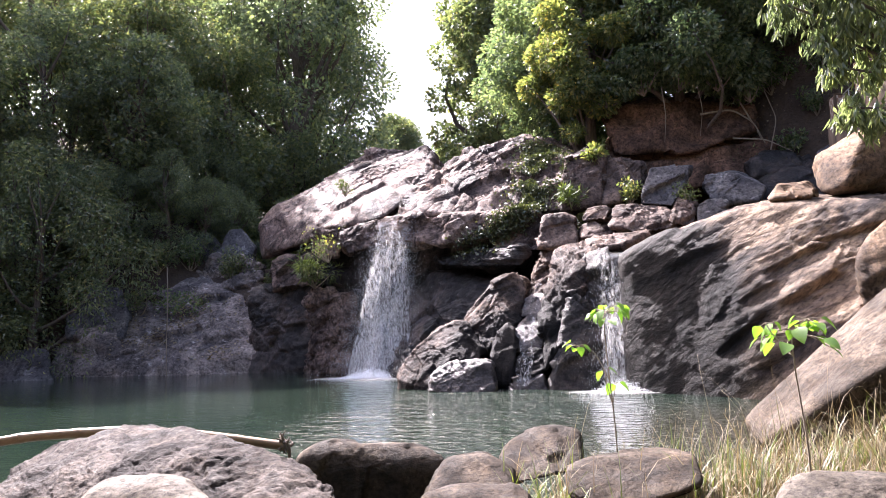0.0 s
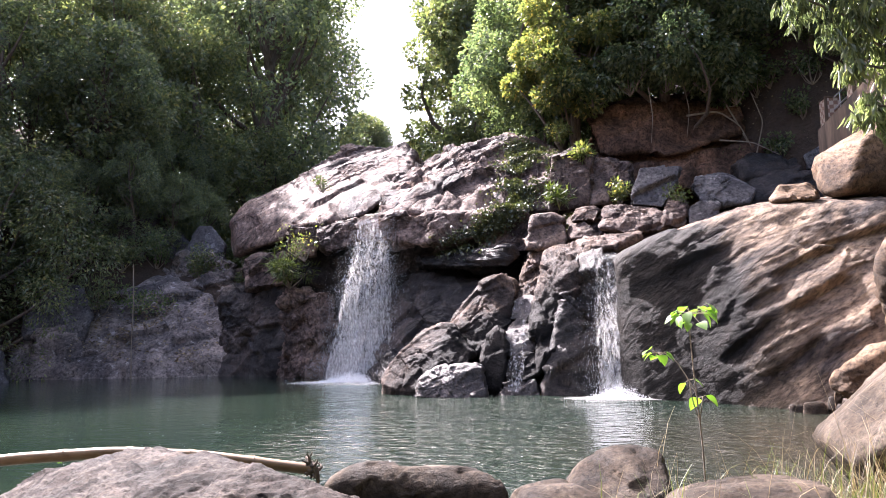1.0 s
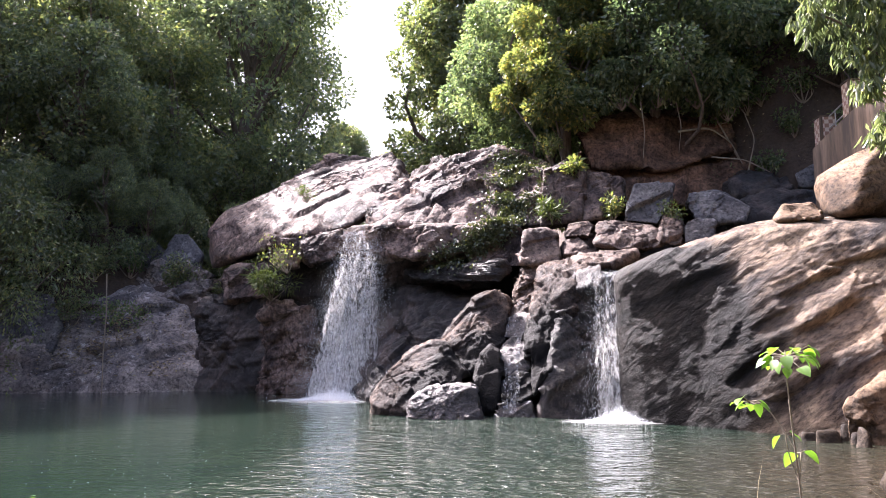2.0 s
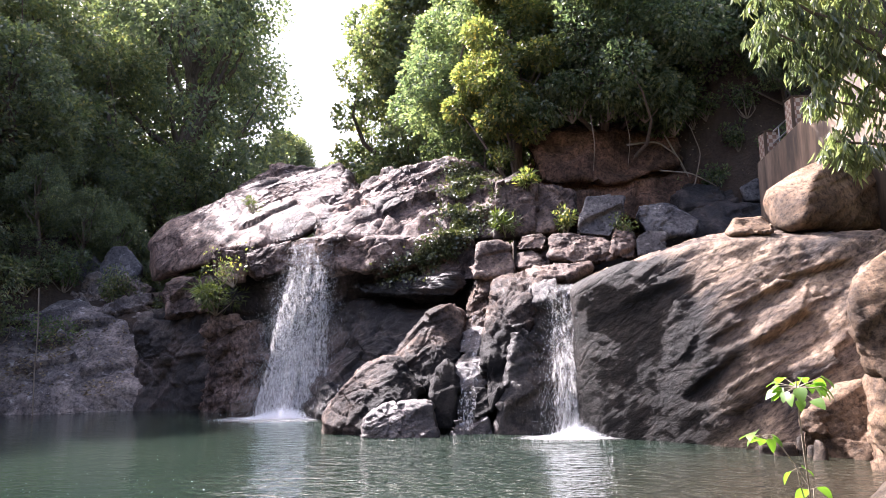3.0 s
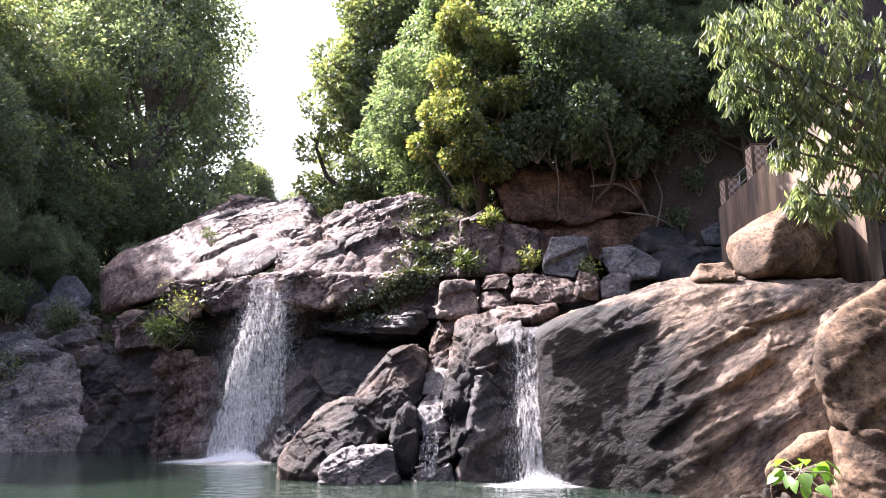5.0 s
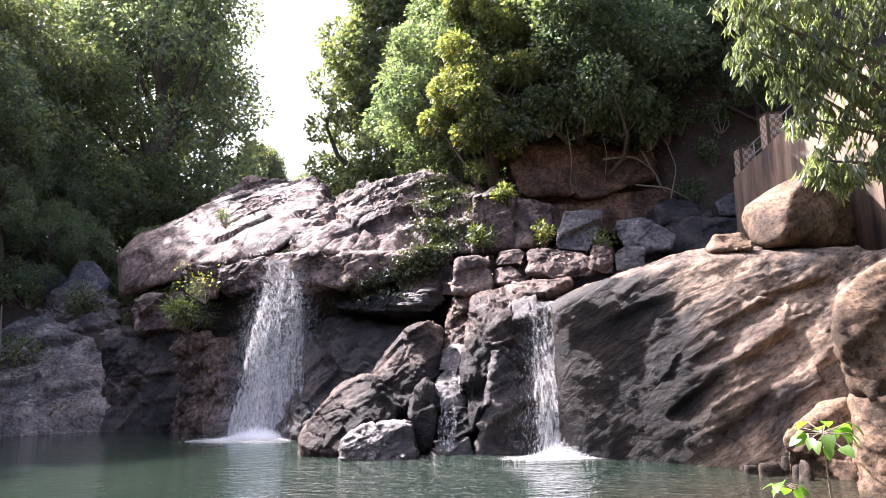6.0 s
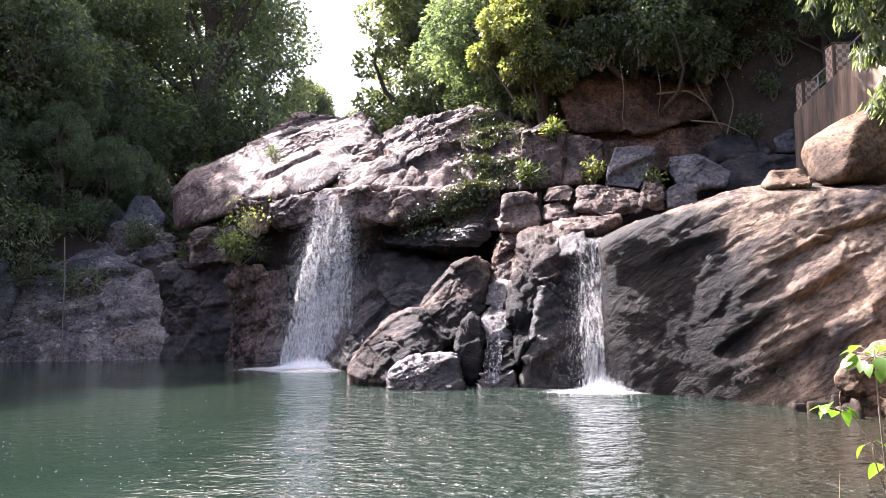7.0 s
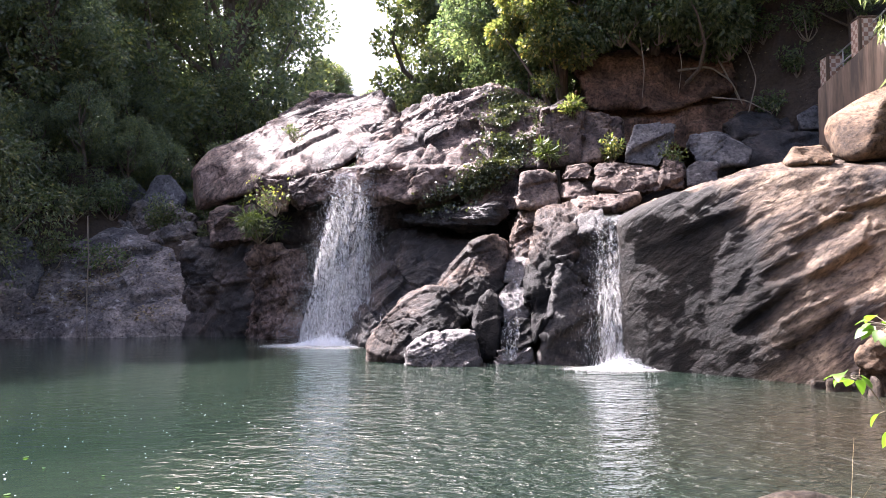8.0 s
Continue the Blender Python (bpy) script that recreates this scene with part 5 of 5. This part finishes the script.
HEART = mesh_of("leaf", HV, HF, [LEAF["fresh"]])


def sapling(label, base, height, whorls, seed, size):
    rng = np.random.default_rng(seed)
    top = new("sapling")
    top.location = base
    q = np.linspace(0, 1, 10)[:, None]
    line = np.concatenate([0.03 * np.sin(q * 5), 0.03 * np.cos(q * 4) - 0.03, q * height], 1)
    part("stem", mesh_of("stem", *tube(line, np.linspace(0.008, 0.004, 10), 7), [PALE_BARK]), top)
    for dx, dy, z, count, reach in whorls:
        k = np.array((dx, dy, z))
        if abs(dx) > 0.02:
            foot = line[min(9, int(9 * (z - 0.12) / height))]
            part("twig", mesh_of("twig", *limb(foot, k, 0.005, 0.003, rng), [PALE_BARK]), top)
        for i in range(count):
            a = 2.4 * i + rng.uniform(-0.4, 0.4)
            tip = k + np.array((math.cos(a), math.sin(a), rng.uniform(-0.6, 0.5))) * reach * rng.uniform(0.5, 1.1)
            part("petiole", mesh_of("petiole", *limb(k, tip, 0.003, 0.002, rng, 0.05, 4), [PALE_BARK]), top)
            lf = part("leaf", HEART, top)
            s = size * rng.uniform(0.6, 1.1)
            lf.matrix_basis = Matrix.Translation(tip) @ Euler((rng.uniform(-0.5, 0.5), rng.uniform(0.1, 1.0), a)).to_matrix().to_4x4() @ Matrix.Diagonal((s, s, s, 1))
    return tagged(top, label, "sapling")


sapling("bright green broad-leaved sapling growing on the bank", (1.93, 3.95, gz(1.93, 3.95) - 0.02), 1.94 - gz(1.93, 3.95), [(0, 0, 1.9 - gz(1.93, 3.95), 20, 0.15), (-0.26, -0.05, 1.62 - gz(1.93, 3.95), 8, 0.08), (-0.04, 0, 1.42 - gz(1.93, 3.95), 2, 0.05), (0.05, 0, 1.3 - gz(1.93, 3.95), 2, 0.04)], 5, 0.105)
sapling("green broad-leaved sapling beside the tilted stone", (2.98, 2.45, gz(2.98, 2.45) - 0.02), 1.72 - gz(2.98, 2.45), [(0, 0, 1.72 - gz(2.98, 2.45), 18, 0.2), (-0.16, 0, 1.78 - gz(2.98, 2.45), 2, 0.05), (0.1, 0.05, 1.8 - gz(2.98, 2.45), 5, 0.08)], 9, 0.11)


def grass(name, label, leaf, places, seed, high, width=0.0035):
    """Arching blades, each a tapered strip."""
    rng = np.random.default_rng(seed)
    v, f, n = [], [], 0
    for x, y, spread, count in places:
        for _ in range(count):
            bx, by = x + rng.normal() * spread, y + rng.normal() * spread * 0.8
            bz, h, a = gz_fast(bx, by), high * rng.uniform(0.25, 1.0) ** 0.8 * 1.3, rng.uniform(0, 6.28)
            lean, w = rng.uniform(0.15, 2.6), width * rng.uniform(0.6, 1.5)
            turn, x2, y2, z2 = rng.normal() * 1.1, bx, by, bz
            for i in range(7):
                q = i / 6
                bow = lean * q**1.2 * (1.6 if rng.uniform() < 0.9 else 2.2)
                c, s = math.cos(a + turn * q), math.sin(a + turn * q)
                ww = w * (1 - q) + 0.0005
                v += [(x2 - s * ww, y2 + c * ww, z2), (x2 + s * ww, y2 - c * ww, z2)]
                x2, y2, z2 = x2 + c * math.sin(bow) * h / 6, y2 + s * math.sin(bow) * h / 6, z2 + math.cos(bow) * h / 6
            f += [(n + 2 * i, n + 2 * i + 1, n + 2 * i + 3, n + 2 * i + 2) for i in range(6)]
            n += 14
    tagged(new(name, mesh_of(name, np.array(v), np.array(f), [LEAF[leaf]])), label, "grass", kind="stuff")


GX, GY = np.linspace(-4, 8, 121), np.linspace(-1, 8, 91)
GZ = ground_z(*np.meshgrid(GX, GY))


def gz_fast(x, y):
    i, j = int(np.clip((x + 4) * 10, 0, 120)), int(np.clip((y + 1) * 10, 0, 90))
    return GZ[j, i] - 0.02


grass("dry_grass", "dry tangled straw-coloured grass on the near bank", "dry", [(3.2, 3.7, 0.38, 620), (2.9, 2.9, 0.35, 260), (3.9, 3.7, 0.42, 520), (2.35, 3.7, 0.3, 200), (1.45, 2.8, 0.18, 110), (1.5, 3.7, 0.2, 90), (3.6, 2.6, 0.35, 300), (3.0, 4.2, 0.3, 360), (2.7, 4.3, 0.25, 200), (3.5, 4.6, 0.35, 220)], 3, 0.55, 0.0034)
grass("fallen_grass", "flattened dry brown grass lying on the near bank", "dry", [(3.2, 3.6, 0.45, 600), (3.9, 3.6, 0.45, 500), (2.7, 3.4, 0.4, 300), (3.4, 2.8, 0.4, 300)], 8, 0.3, 0.0045)
grass("green_grass", "long green grass blades on the near bank", "grass", [(1.9, 3.8, 0.3, 130), (2.7, 3.8, 0.45, 260), (1.5, 2.7, 0.25, 110), (2.6, 3.2, 0.4, 130), (3.5, 3.4, 0.5, 180)], 4, 0.6, 0.0045)
grass("dry_stalks", "thin upright dry brown weed stalks on the bank", "dry", [(2.6, 3.9, 0.4, 60), (3.3, 3.6, 0.5, 90), (2.0, 3.8, 0.3, 30), (3.0, 2.8, 0.4, 40)], 14, 0.95, 0.0018)


def bamboo():
    rng = np.random.default_rng(2)
    top = new("bamboo_pole")
    pts = np.array(BAMBOO)
    top.location = pts[-1]
    pts = pts - pts[-1]
    q = np.linspace(0, 1, len(pts))
    qq = np.linspace(0, 1, 64)
    line = np.stack([np.interp(qq, q, pts[:, c]) for c in range(3)], 1)
    for _ in range(6):
        line[1:-1] = (line[:-2] + line[1:-1] * 2 + line[2:]) / 4
    m, t, n, l, b = nodes_of("bamboo")
    g = noise_tex(t, 3, 6, 0.6, coords(t, (1, 8, 8)))
    l.new(ramp(t, g, [(0.3, (0.12, 0.068, 0.032)), (0.7, (0.24, 0.155, 0.078))]), b.inputs["Base Color"])
    b.inputs["Roughness"].default_value = 0.45
    r = np.where(np.arange(64) % 8 == 0, 0.045, 0.041)
    part("culm", mesh_of("culm", *tube(line, r, 12), [m]), top)
    for i in range(8, 64, 8):
        part("node", mesh_of("node", *tube(line[i] + (line[i + 1 if i < 63 else i] - line[i - 1]) * np.linspace(-0.06, 0.06, 4)[:, None], (0.041, 0.047, 0.047, 0.041), 12), [m]), top)
    roots = [limb(rng.normal(size=3) * 0.02, rng.normal(size=3) * (0.03, 0.05, 0.07) + (0.02, 0, 0), 0.022, 0.005, rng, 0.25) for _ in range(16)]
    part("root_end", mesh_of("root_end", *joined(roots), [BARK]), top, "ragged brown root end")
    tagged(top, "long curved tan bamboo pole resting behind the boulder", "bamboo pole")


BAMBOO = [(-4.6, 2.3, 0.6), (-3.6, 2.9, 0.85), (-2.9, 3.2, 0.95), (-2.2, 3.4, 0.97), (-1.6, 3.6, 0.91), (-0.87, 3.76, 0.79)]
bamboo()

root = tagged(new("hanging_root", mesh_of("hanging_root", *tube([(-15.2, 26.15, 4.6), (-15.15, 26.15, 3.0), (-15.2, 26.15, 1.5), (-15.2, 26.2, -0.1)], (0.025, 0.022, 0.022, 0.02), 6), [PALE_BARK])), "thin pale aerial root hanging to the water", "root")

# ---- retaining wall with tiled posts ----
def wall_mats():
    m, t, n, l, b = nodes_of("weathered_render")
    run = noise_tex(t, 1.2, 6, 0.65, coords(t, (2, 2, 0.25)))
    l.new(ramp(t, run, [(0.38, (0.035, 0.025, 0.018)), (0.5, (0.085, 0.058, 0.038)), (0.62, (0.15, 0.104, 0.07))]), b.inputs["Base Color"])
    b.inputs["Roughness"].default_value = 0.9
    k, t, n, l, b = nodes_of("checked_tiles")
    c = n.new("ShaderNodeTexChecker")
    c.inputs["Scale"].default_value = 7.4
    c.inputs["Color1"].default_value, c.inputs["Color2"].default_value = (0.4, 0.34, 0.28, 1), (0.2, 0.115, 0.08, 1)
    l.new(coords(t), c.inputs["Vector"])
    l.new(c.outputs["Color"], b.inputs["Base Color"])
    b.inputs["Roughness"].default_value = 0.35
    s, t, n, l, b = nodes_of("steel_rail")
    b.inputs["Base Color"].default_value, b.inputs["Metallic"].default_value, b.inputs["Roughness"].default_value = (0.45, 0.44, 0.43, 1), 0.9, 0.4
    return m, k, s


RENDER_COAT, TILES, STEEL = wall_mats()


def box(x0, y0, z0, x1, y1, z1, bevel=0.015):
    bm = bmesh.new()
    bmesh.ops.create_cube(bm, size=1)
    for v in bm.verts:
        v.co = ((x0 + x1) / 2 + v.co.x * (x1 - x0), (y0 + y1) / 2 + v.co.y * (y1 - y0), (z0 + z1) / 2 + v.co.z * (z1 - z0))
    bmesh.ops.bevel(bm, geom=list(bm.edges), offset=bevel, segments=2, affect="EDGES")
    me = bpy.data.meshes.new("box")
    bm.to_mesh(me)
    bm.free()
    return me


def stair_wall():
    v, n = [], 14
    for i in range(n):
        q = i / (n - 1)
        x, y, z = 10.55 + 1.25 * q, 24.0 - 6.0 * q, 8.25 + 2.1 * q
        v += [(x, y, 3.5), (x, y, z), (x + 0.4, y + 0.08, z), (x + 0.4, y + 0.08, 3.5)]
    f = []
    for i in range(n - 1):
        f += [(4 * i + j, 4 * i + (j + 1) % 4, 4 * i + 4 + (j + 1) % 4, 4 * i + 4 + j) for j in range(4)]
    f += [(0, 1, 2, 3), (4 * n - 1, 4 * n - 2, 4 * n - 3, 4 * n - 4)]
    tagged(new("wall_stair", mesh_of("wall_stair", np.array(v), np.array(f), [RENDER_COAT], smooth=False)), "stained rendered retaining wall of a stairway", "wall", kind="structure")


stair_wall()


def post(x, y, z0, z1, w=0.52):
    top = new("tiled_post")
    top.location = (x, y, z0)
    a = part("shaft", box(-w / 2, -w / 2, -0.3, w / 2, w / 2, z1 - z0 - 0.05), top)
    a.data.materials.append(TILES)
    c = part("cap", box(-w / 2 - 0.03, -w / 2 - 0.03, z1 - z0 - 0.05, w / 2 + 0.03, w / 2 + 0.03, z1 - z0), top, "grey cement cap")
    c.data.materials.append(RENDER_COAT)
    e = part("corner_strip", box(-w / 2 - 0.02, -w / 2 - 0.02, -0.3, -w / 2 + 0.07, -w / 2 + 0.07, z1 - z0 - 0.052), top, "white corner strip")
    e.data.materials.append(RENDER_COAT)
    return tagged(top, "post faced with checked brown and cream tiles", "post", "posts of the stairway")


post(10.95, 23.85, 8.2, 9.3)
post(11.3, 22.5, 8.75, 10.05)
post(11.75, 20.4, 9.5, 10.8)


def railing(a, b):
    top = new("handrail")
    top.location = a
    d = np.array(b) - np.array(a)
    for h in (0.85, 0.45):
        part("rail", mesh_of("rail", *tube([(0, 0, h), d / 2 + (0, 0, h), d + (0, 0, h)], (0.025,) * 3, 8), [STEEL]), top)
    for q in (0.3, 0.7):
        part("baluster", mesh_of("baluster", *tube([d * q + (0, 0, -0.1), d * q + (0, 0, 0.4), d * q + (0, 0, 0.86)], (0.018,) * 3, 8), [STEEL]), top)
    tagged(top, "grey steel handrail of the stairway", "handrail")


railing((10.98, 23.6, 8.4), (11.25, 22.7, 8.75))
railing((11.35, 22.3, 8.9), (11.7, 20.6, 9.5))


# ---- overhanging mango tree ----
def mango():
    rng = np.random.default_rng(31)
    top = new("mango_tree")
    base = np.array((13.8, 12.5, gz(13.8, 12.5)))
    top.location = base
    part("trunk", mesh_of("trunk", *tube(np.array([(0, 0, -0.8), (-0.2, 0, 1.5), (-0.5, 0.1, 3), (-1.2, 0.2, 4.4), (-1.6, 0.2, 6)]), (0.42, 0.34, 0.3, 0.26, 0.2), 10), [BARK]), top)
    blobs = [(6.3, 13.1, 8.2, 0.55), (6.9, 13.0, 8.6, 0.8), (7.1, 13.1, 7.5, 0.6), (7.7, 13.0, 7.5, 0.75), (7.8, 12.8, 8.6, 0.9), (7.05, 12.9, 6.75, 0.35), (8.6, 12.6, 7.6, 0.8), (8.8, 12.5, 8.7, 1.0), (9.8, 12.5, 8.0, 1.2),
        (7.2, 12.9, 5.9, 0.35), (7.7, 12.7, 5.7, 0.45), (8.3, 12.5, 5.9, 0.5), (9.1, 12.5, 6.1, 0.6), (10.5, 12.5, 9.5, 1.6), (8.2, 13, 9.8, 1.2), (7.0, 13, 9.7, 0.9), (11.5, 12.8, 8, 1.6), (12.5, 13, 10.5, 2.0), (6.2, 13.2, 9.3, 0.6), (7.9, 13.0, 6.7, 0.5), (8.6, 12.8, 6.9, 0.6), (7.4, 13.0, 8.0, 0.7)]
    tips = []
    for x, y, z, r in blobs:
        c = np.array((x, y, z)) - base
        v, f = limb((-1.3, 0.2, 4.8) if z > 6.4 else (-1.0, 0.2, 4.0), c, 0.09, 0.02, rng, 0.06, 8)
        part("limb", mesh_of("limb", v, f, [BARK]), top)
        for _ in range(int(30 * r) + 8):
            w = rng.normal(size=3)
            tips.append(c + w / np.linalg.norm(w) * r * rng.uniform(0.3, 1.0))
    tips = np.repeat(np.array(tips), 13, 0) + rng.normal(size=(len(tips) * 13, 3)) * 0.06
    way = rng.normal(size=tips.shape) * (1, 1, 0.5)
    v, f = leaves(tips, way, 0.27, 0.033, rng, 1.9, 0.3)
    part("crown", mesh_of("crown", v, f, [LEAF["mango"]], smooth=False), top)
    tagged(top, "mango tree with long drooping leaves above the boulder", "tree")


mango()
tree("bank_tree", "fine-leaved pale green tree drooping over the water", (-21.8, 27.0, gz(-21.8, 27.0)), 10, 4.6, "olive", 16000, 61, 0.2, 0.035, low=0.02, clumps=80, droop=0.6)
tree("bank_tree", "fine-leaved green sapling tree at the shore", (-20.2, 29.3, gz(-20.2, 29.3)), 5.5, 2.4, "olive", 8000, 62, 0.2, 0.03, low=0.02, clumps=40, droop=0.6)
for i, (x, y, s) in enumerate([(-22.7, 26.2, 1.1), (-24, 25.4, 1.3), (-18.2, 30.4, 1.2), (-17.2, 31.6, 1.2), (-19, 32.6, 1.4), (-21.3, 28.4, 1.5), (-23.8, 27.4, 1.4), (-27.5, 24, 1.6), (-18.7, 28.6, 1.3), (-16.5, 29.5, 1.3), (-14.8, 31.5, 1.2), (-19.5, 30, 1.4), (-22.5, 29, 1.6), (-12.5, 32, 1.2), (-11.5, 30.3, 1.0), (-26, 25.5, 1.6), (-13.2, 36, 1.6), (-10, 33.5, 1.2)]):
    shrub("undergrowth", "leafy green undergrowth on the shaded bank", (x, y, gz(x, y)), s * 1.3, ("olive", "deep")[i % 2], 1500, 80 + i, 0.17, 0.035)
for i, (x, y, s) in enumerate([(10.6, 28.6, 1.0), (11.6, 28.9, 1.2), (11.9, 27.7, 1.1), (11.3, 30.2, 1.3), (8.5, 28.6, 0.7), (10.4, 27.8, 0.8), (12.5, 27, 1.2), (9.8, 29.8, 1.0), (12.4, 25.4, 0.9), (9.4, 27.2, 0.6), (11.0, 26.8, 0.8), (10.2, 29.0, 1.1), (11.4, 27.6, 0.9), (9.0, 28.4, 0.8), (10.8, 25.9, 0.5)]):
    shrub("undergrowth", "sparse dark undergrowth below the hanging trees", (x, y, gz(x, y)), s, "deep", 700, 95 + i, 0.16, 0.035)


def branch(label, points, r):
    q = np.linspace(0, 1, 16)
    p = np.array(points, float)
    k = np.linspace(0, 1, len(p))
    line = np.stack([np.interp(q, k, p[:, c]) for c in range(3)], 1)
    line[1:-1] = (line[:-2] + line[1:-1] + line[2:]) / 3
    tagged(new("dead_branch", mesh_of("dead_branch", *tube(line, np.linspace(r, r * 0.35, 16), 6), [PALE_BARK])), label, "branch")


branch("thin bare dead branch fallen across the shaded bank", [(8.2, 27.4, 8.9), (9.4, 27.3, 8.75), (10.3, 27.2, 8.2)], 0.035)
branch("thin bare dead branch standing in the shaded bank", [(9.6, 27.6, 8.3), (9.9, 27.5, 9.6), (9.5, 27.5, 10.8)], 0.03)
branch("hanging root below the rock overhang", [(5.6, 27.4, 11.2), (5.7, 27.3, 10.0), (5.6, 27.3, 8.9)], 0.025)
branch("hanging root below the rock overhang", [(7.0, 27.6, 11.3), (7.15, 27.5, 10.2), (7.0, 27.5, 9.1)], 0.02)
branch("bare grey dead branch arching over the shaded bank", [(7.2, 28.3, 10.2), (8.4, 28.2, 10.3), (9.2, 28.2, 9.7), (9.6, 28.2, 8.8)], 0.05)
branch("bare grey dead branch leaning on the shaded bank", [(8.6, 28.4, 11.0), (9.1, 28.3, 9.9), (9.5, 28.3, 9.0)], 0.045)


# ---- litter and drifting leaves ----
BX, BY = np.linspace(6, 14, 81), np.linspace(24, 31, 71)
BZ = ground_z(*np.meshgrid(BX, BY))


def gz_bank(x, y):
    return BZ[int((y - 24) * 10), int((x - 6) * 10)]


def litter(name, label, count, where, seed, length, width, leaf="dry"):
    rng = np.random.default_rng(seed)
    c, w = [], []
    while len(c) < count:
        p = where(rng)
        if p is not None:
            c.append(p)
    c = np.array(c)
    v, f = leaves(c, rng.normal(size=c.shape) * (1, 1, 0.25), length, width, rng)
    tagged(new(name, mesh_of(name, v, f, [LEAF[leaf]], smooth=False)), label, "litter", kind="stuff")


def on_bank(rng):
    x, z = rng.uniform(-18.5, -12.5), rng.uniform(0.6, 3.6)
    if rng.uniform() > 0.15 + 0.85 * float(vnoise(np.array([[x * 0.8, z * 1.3, 2.0]]), 4)[0] > 0.05):
        return None
    y = on_rock(x, z, 99.0, ("left_bank_rock",))
    return None if y > 60 else (x, y - 0.04, z + 0.03)


litter("dry_litter", "dry brown leaf litter on the bank rock", 900, on_bank, 5, 0.14, 0.035)
litter("dry_litter", "dry fallen leaves on the shaded bank soil", 2500, lambda r: (lambda x, y: (x, y, gz_bank(x, y) + 0.03))(r.uniform(7, 13), r.uniform(24.5, 30)), 6, 0.12, 0.035)
for x, y in ((-5.2, 6.9), (-4.6, 7.6), (-4.1, 6.4), (-3.6, 7.2), (-6.0, 8.4), (-5.5, 7.9), (-2.9, 9.5)):
    drift = new("floating_leaf", HEART)
    s = 0.06 + 0.02 * math.sin(x * 7)
    drift.matrix_basis = Matrix.Translation((x, y, 0.012)) @ Euler((0.05, 0.02, x * 9)).to_matrix().to_4x4() @ Matrix.Diagonal((s, s, s * 0.2, 1))
    tagged(drift, "small yellow-green leaf floating on the pool", "leaf", "leaves drifting on the pool")
specks = np.random.default_rng(12)
n = 420
xy = np.stack([specks.normal(-5.5, 2.6, n), specks.normal(10.5, 3.2, n)], 1)
keep = xy[:, 1] > 6.0
c = np.concatenate([xy[keep], np.full((keep.sum(), 1), 0.012)], 1)
v, f = leaves(c, specks.normal(size=c.shape) * (1, 1, 0.0), 0.03, 0.012, specks, 0.0, 0.0)
v[:, 2] = 0.006
tagged(new("foam_flecks", mesh_of("foam_flecks", v, f, [DROP], smooth=False)), "tiny white foam flecks drifting on the pool", "foam", kind="stuff")

for i, (x, y, z, s) in enumerate([(3.4, 27.4, 10.6, 1.5), (4.9, 27.5, 11.0, 1.7), (6.3, 27.5, 11.1, 1.6), (7.8, 27.6, 11.0, 1.7), (9.1, 28.0, 10.6, 1.5)]):
    shrub("hanging_bush", "dark leafy bush hanging over the rock overhang", (x, y, z), s, "deep", 2200, 120 + i, 0.22, 0.05, 0.9)
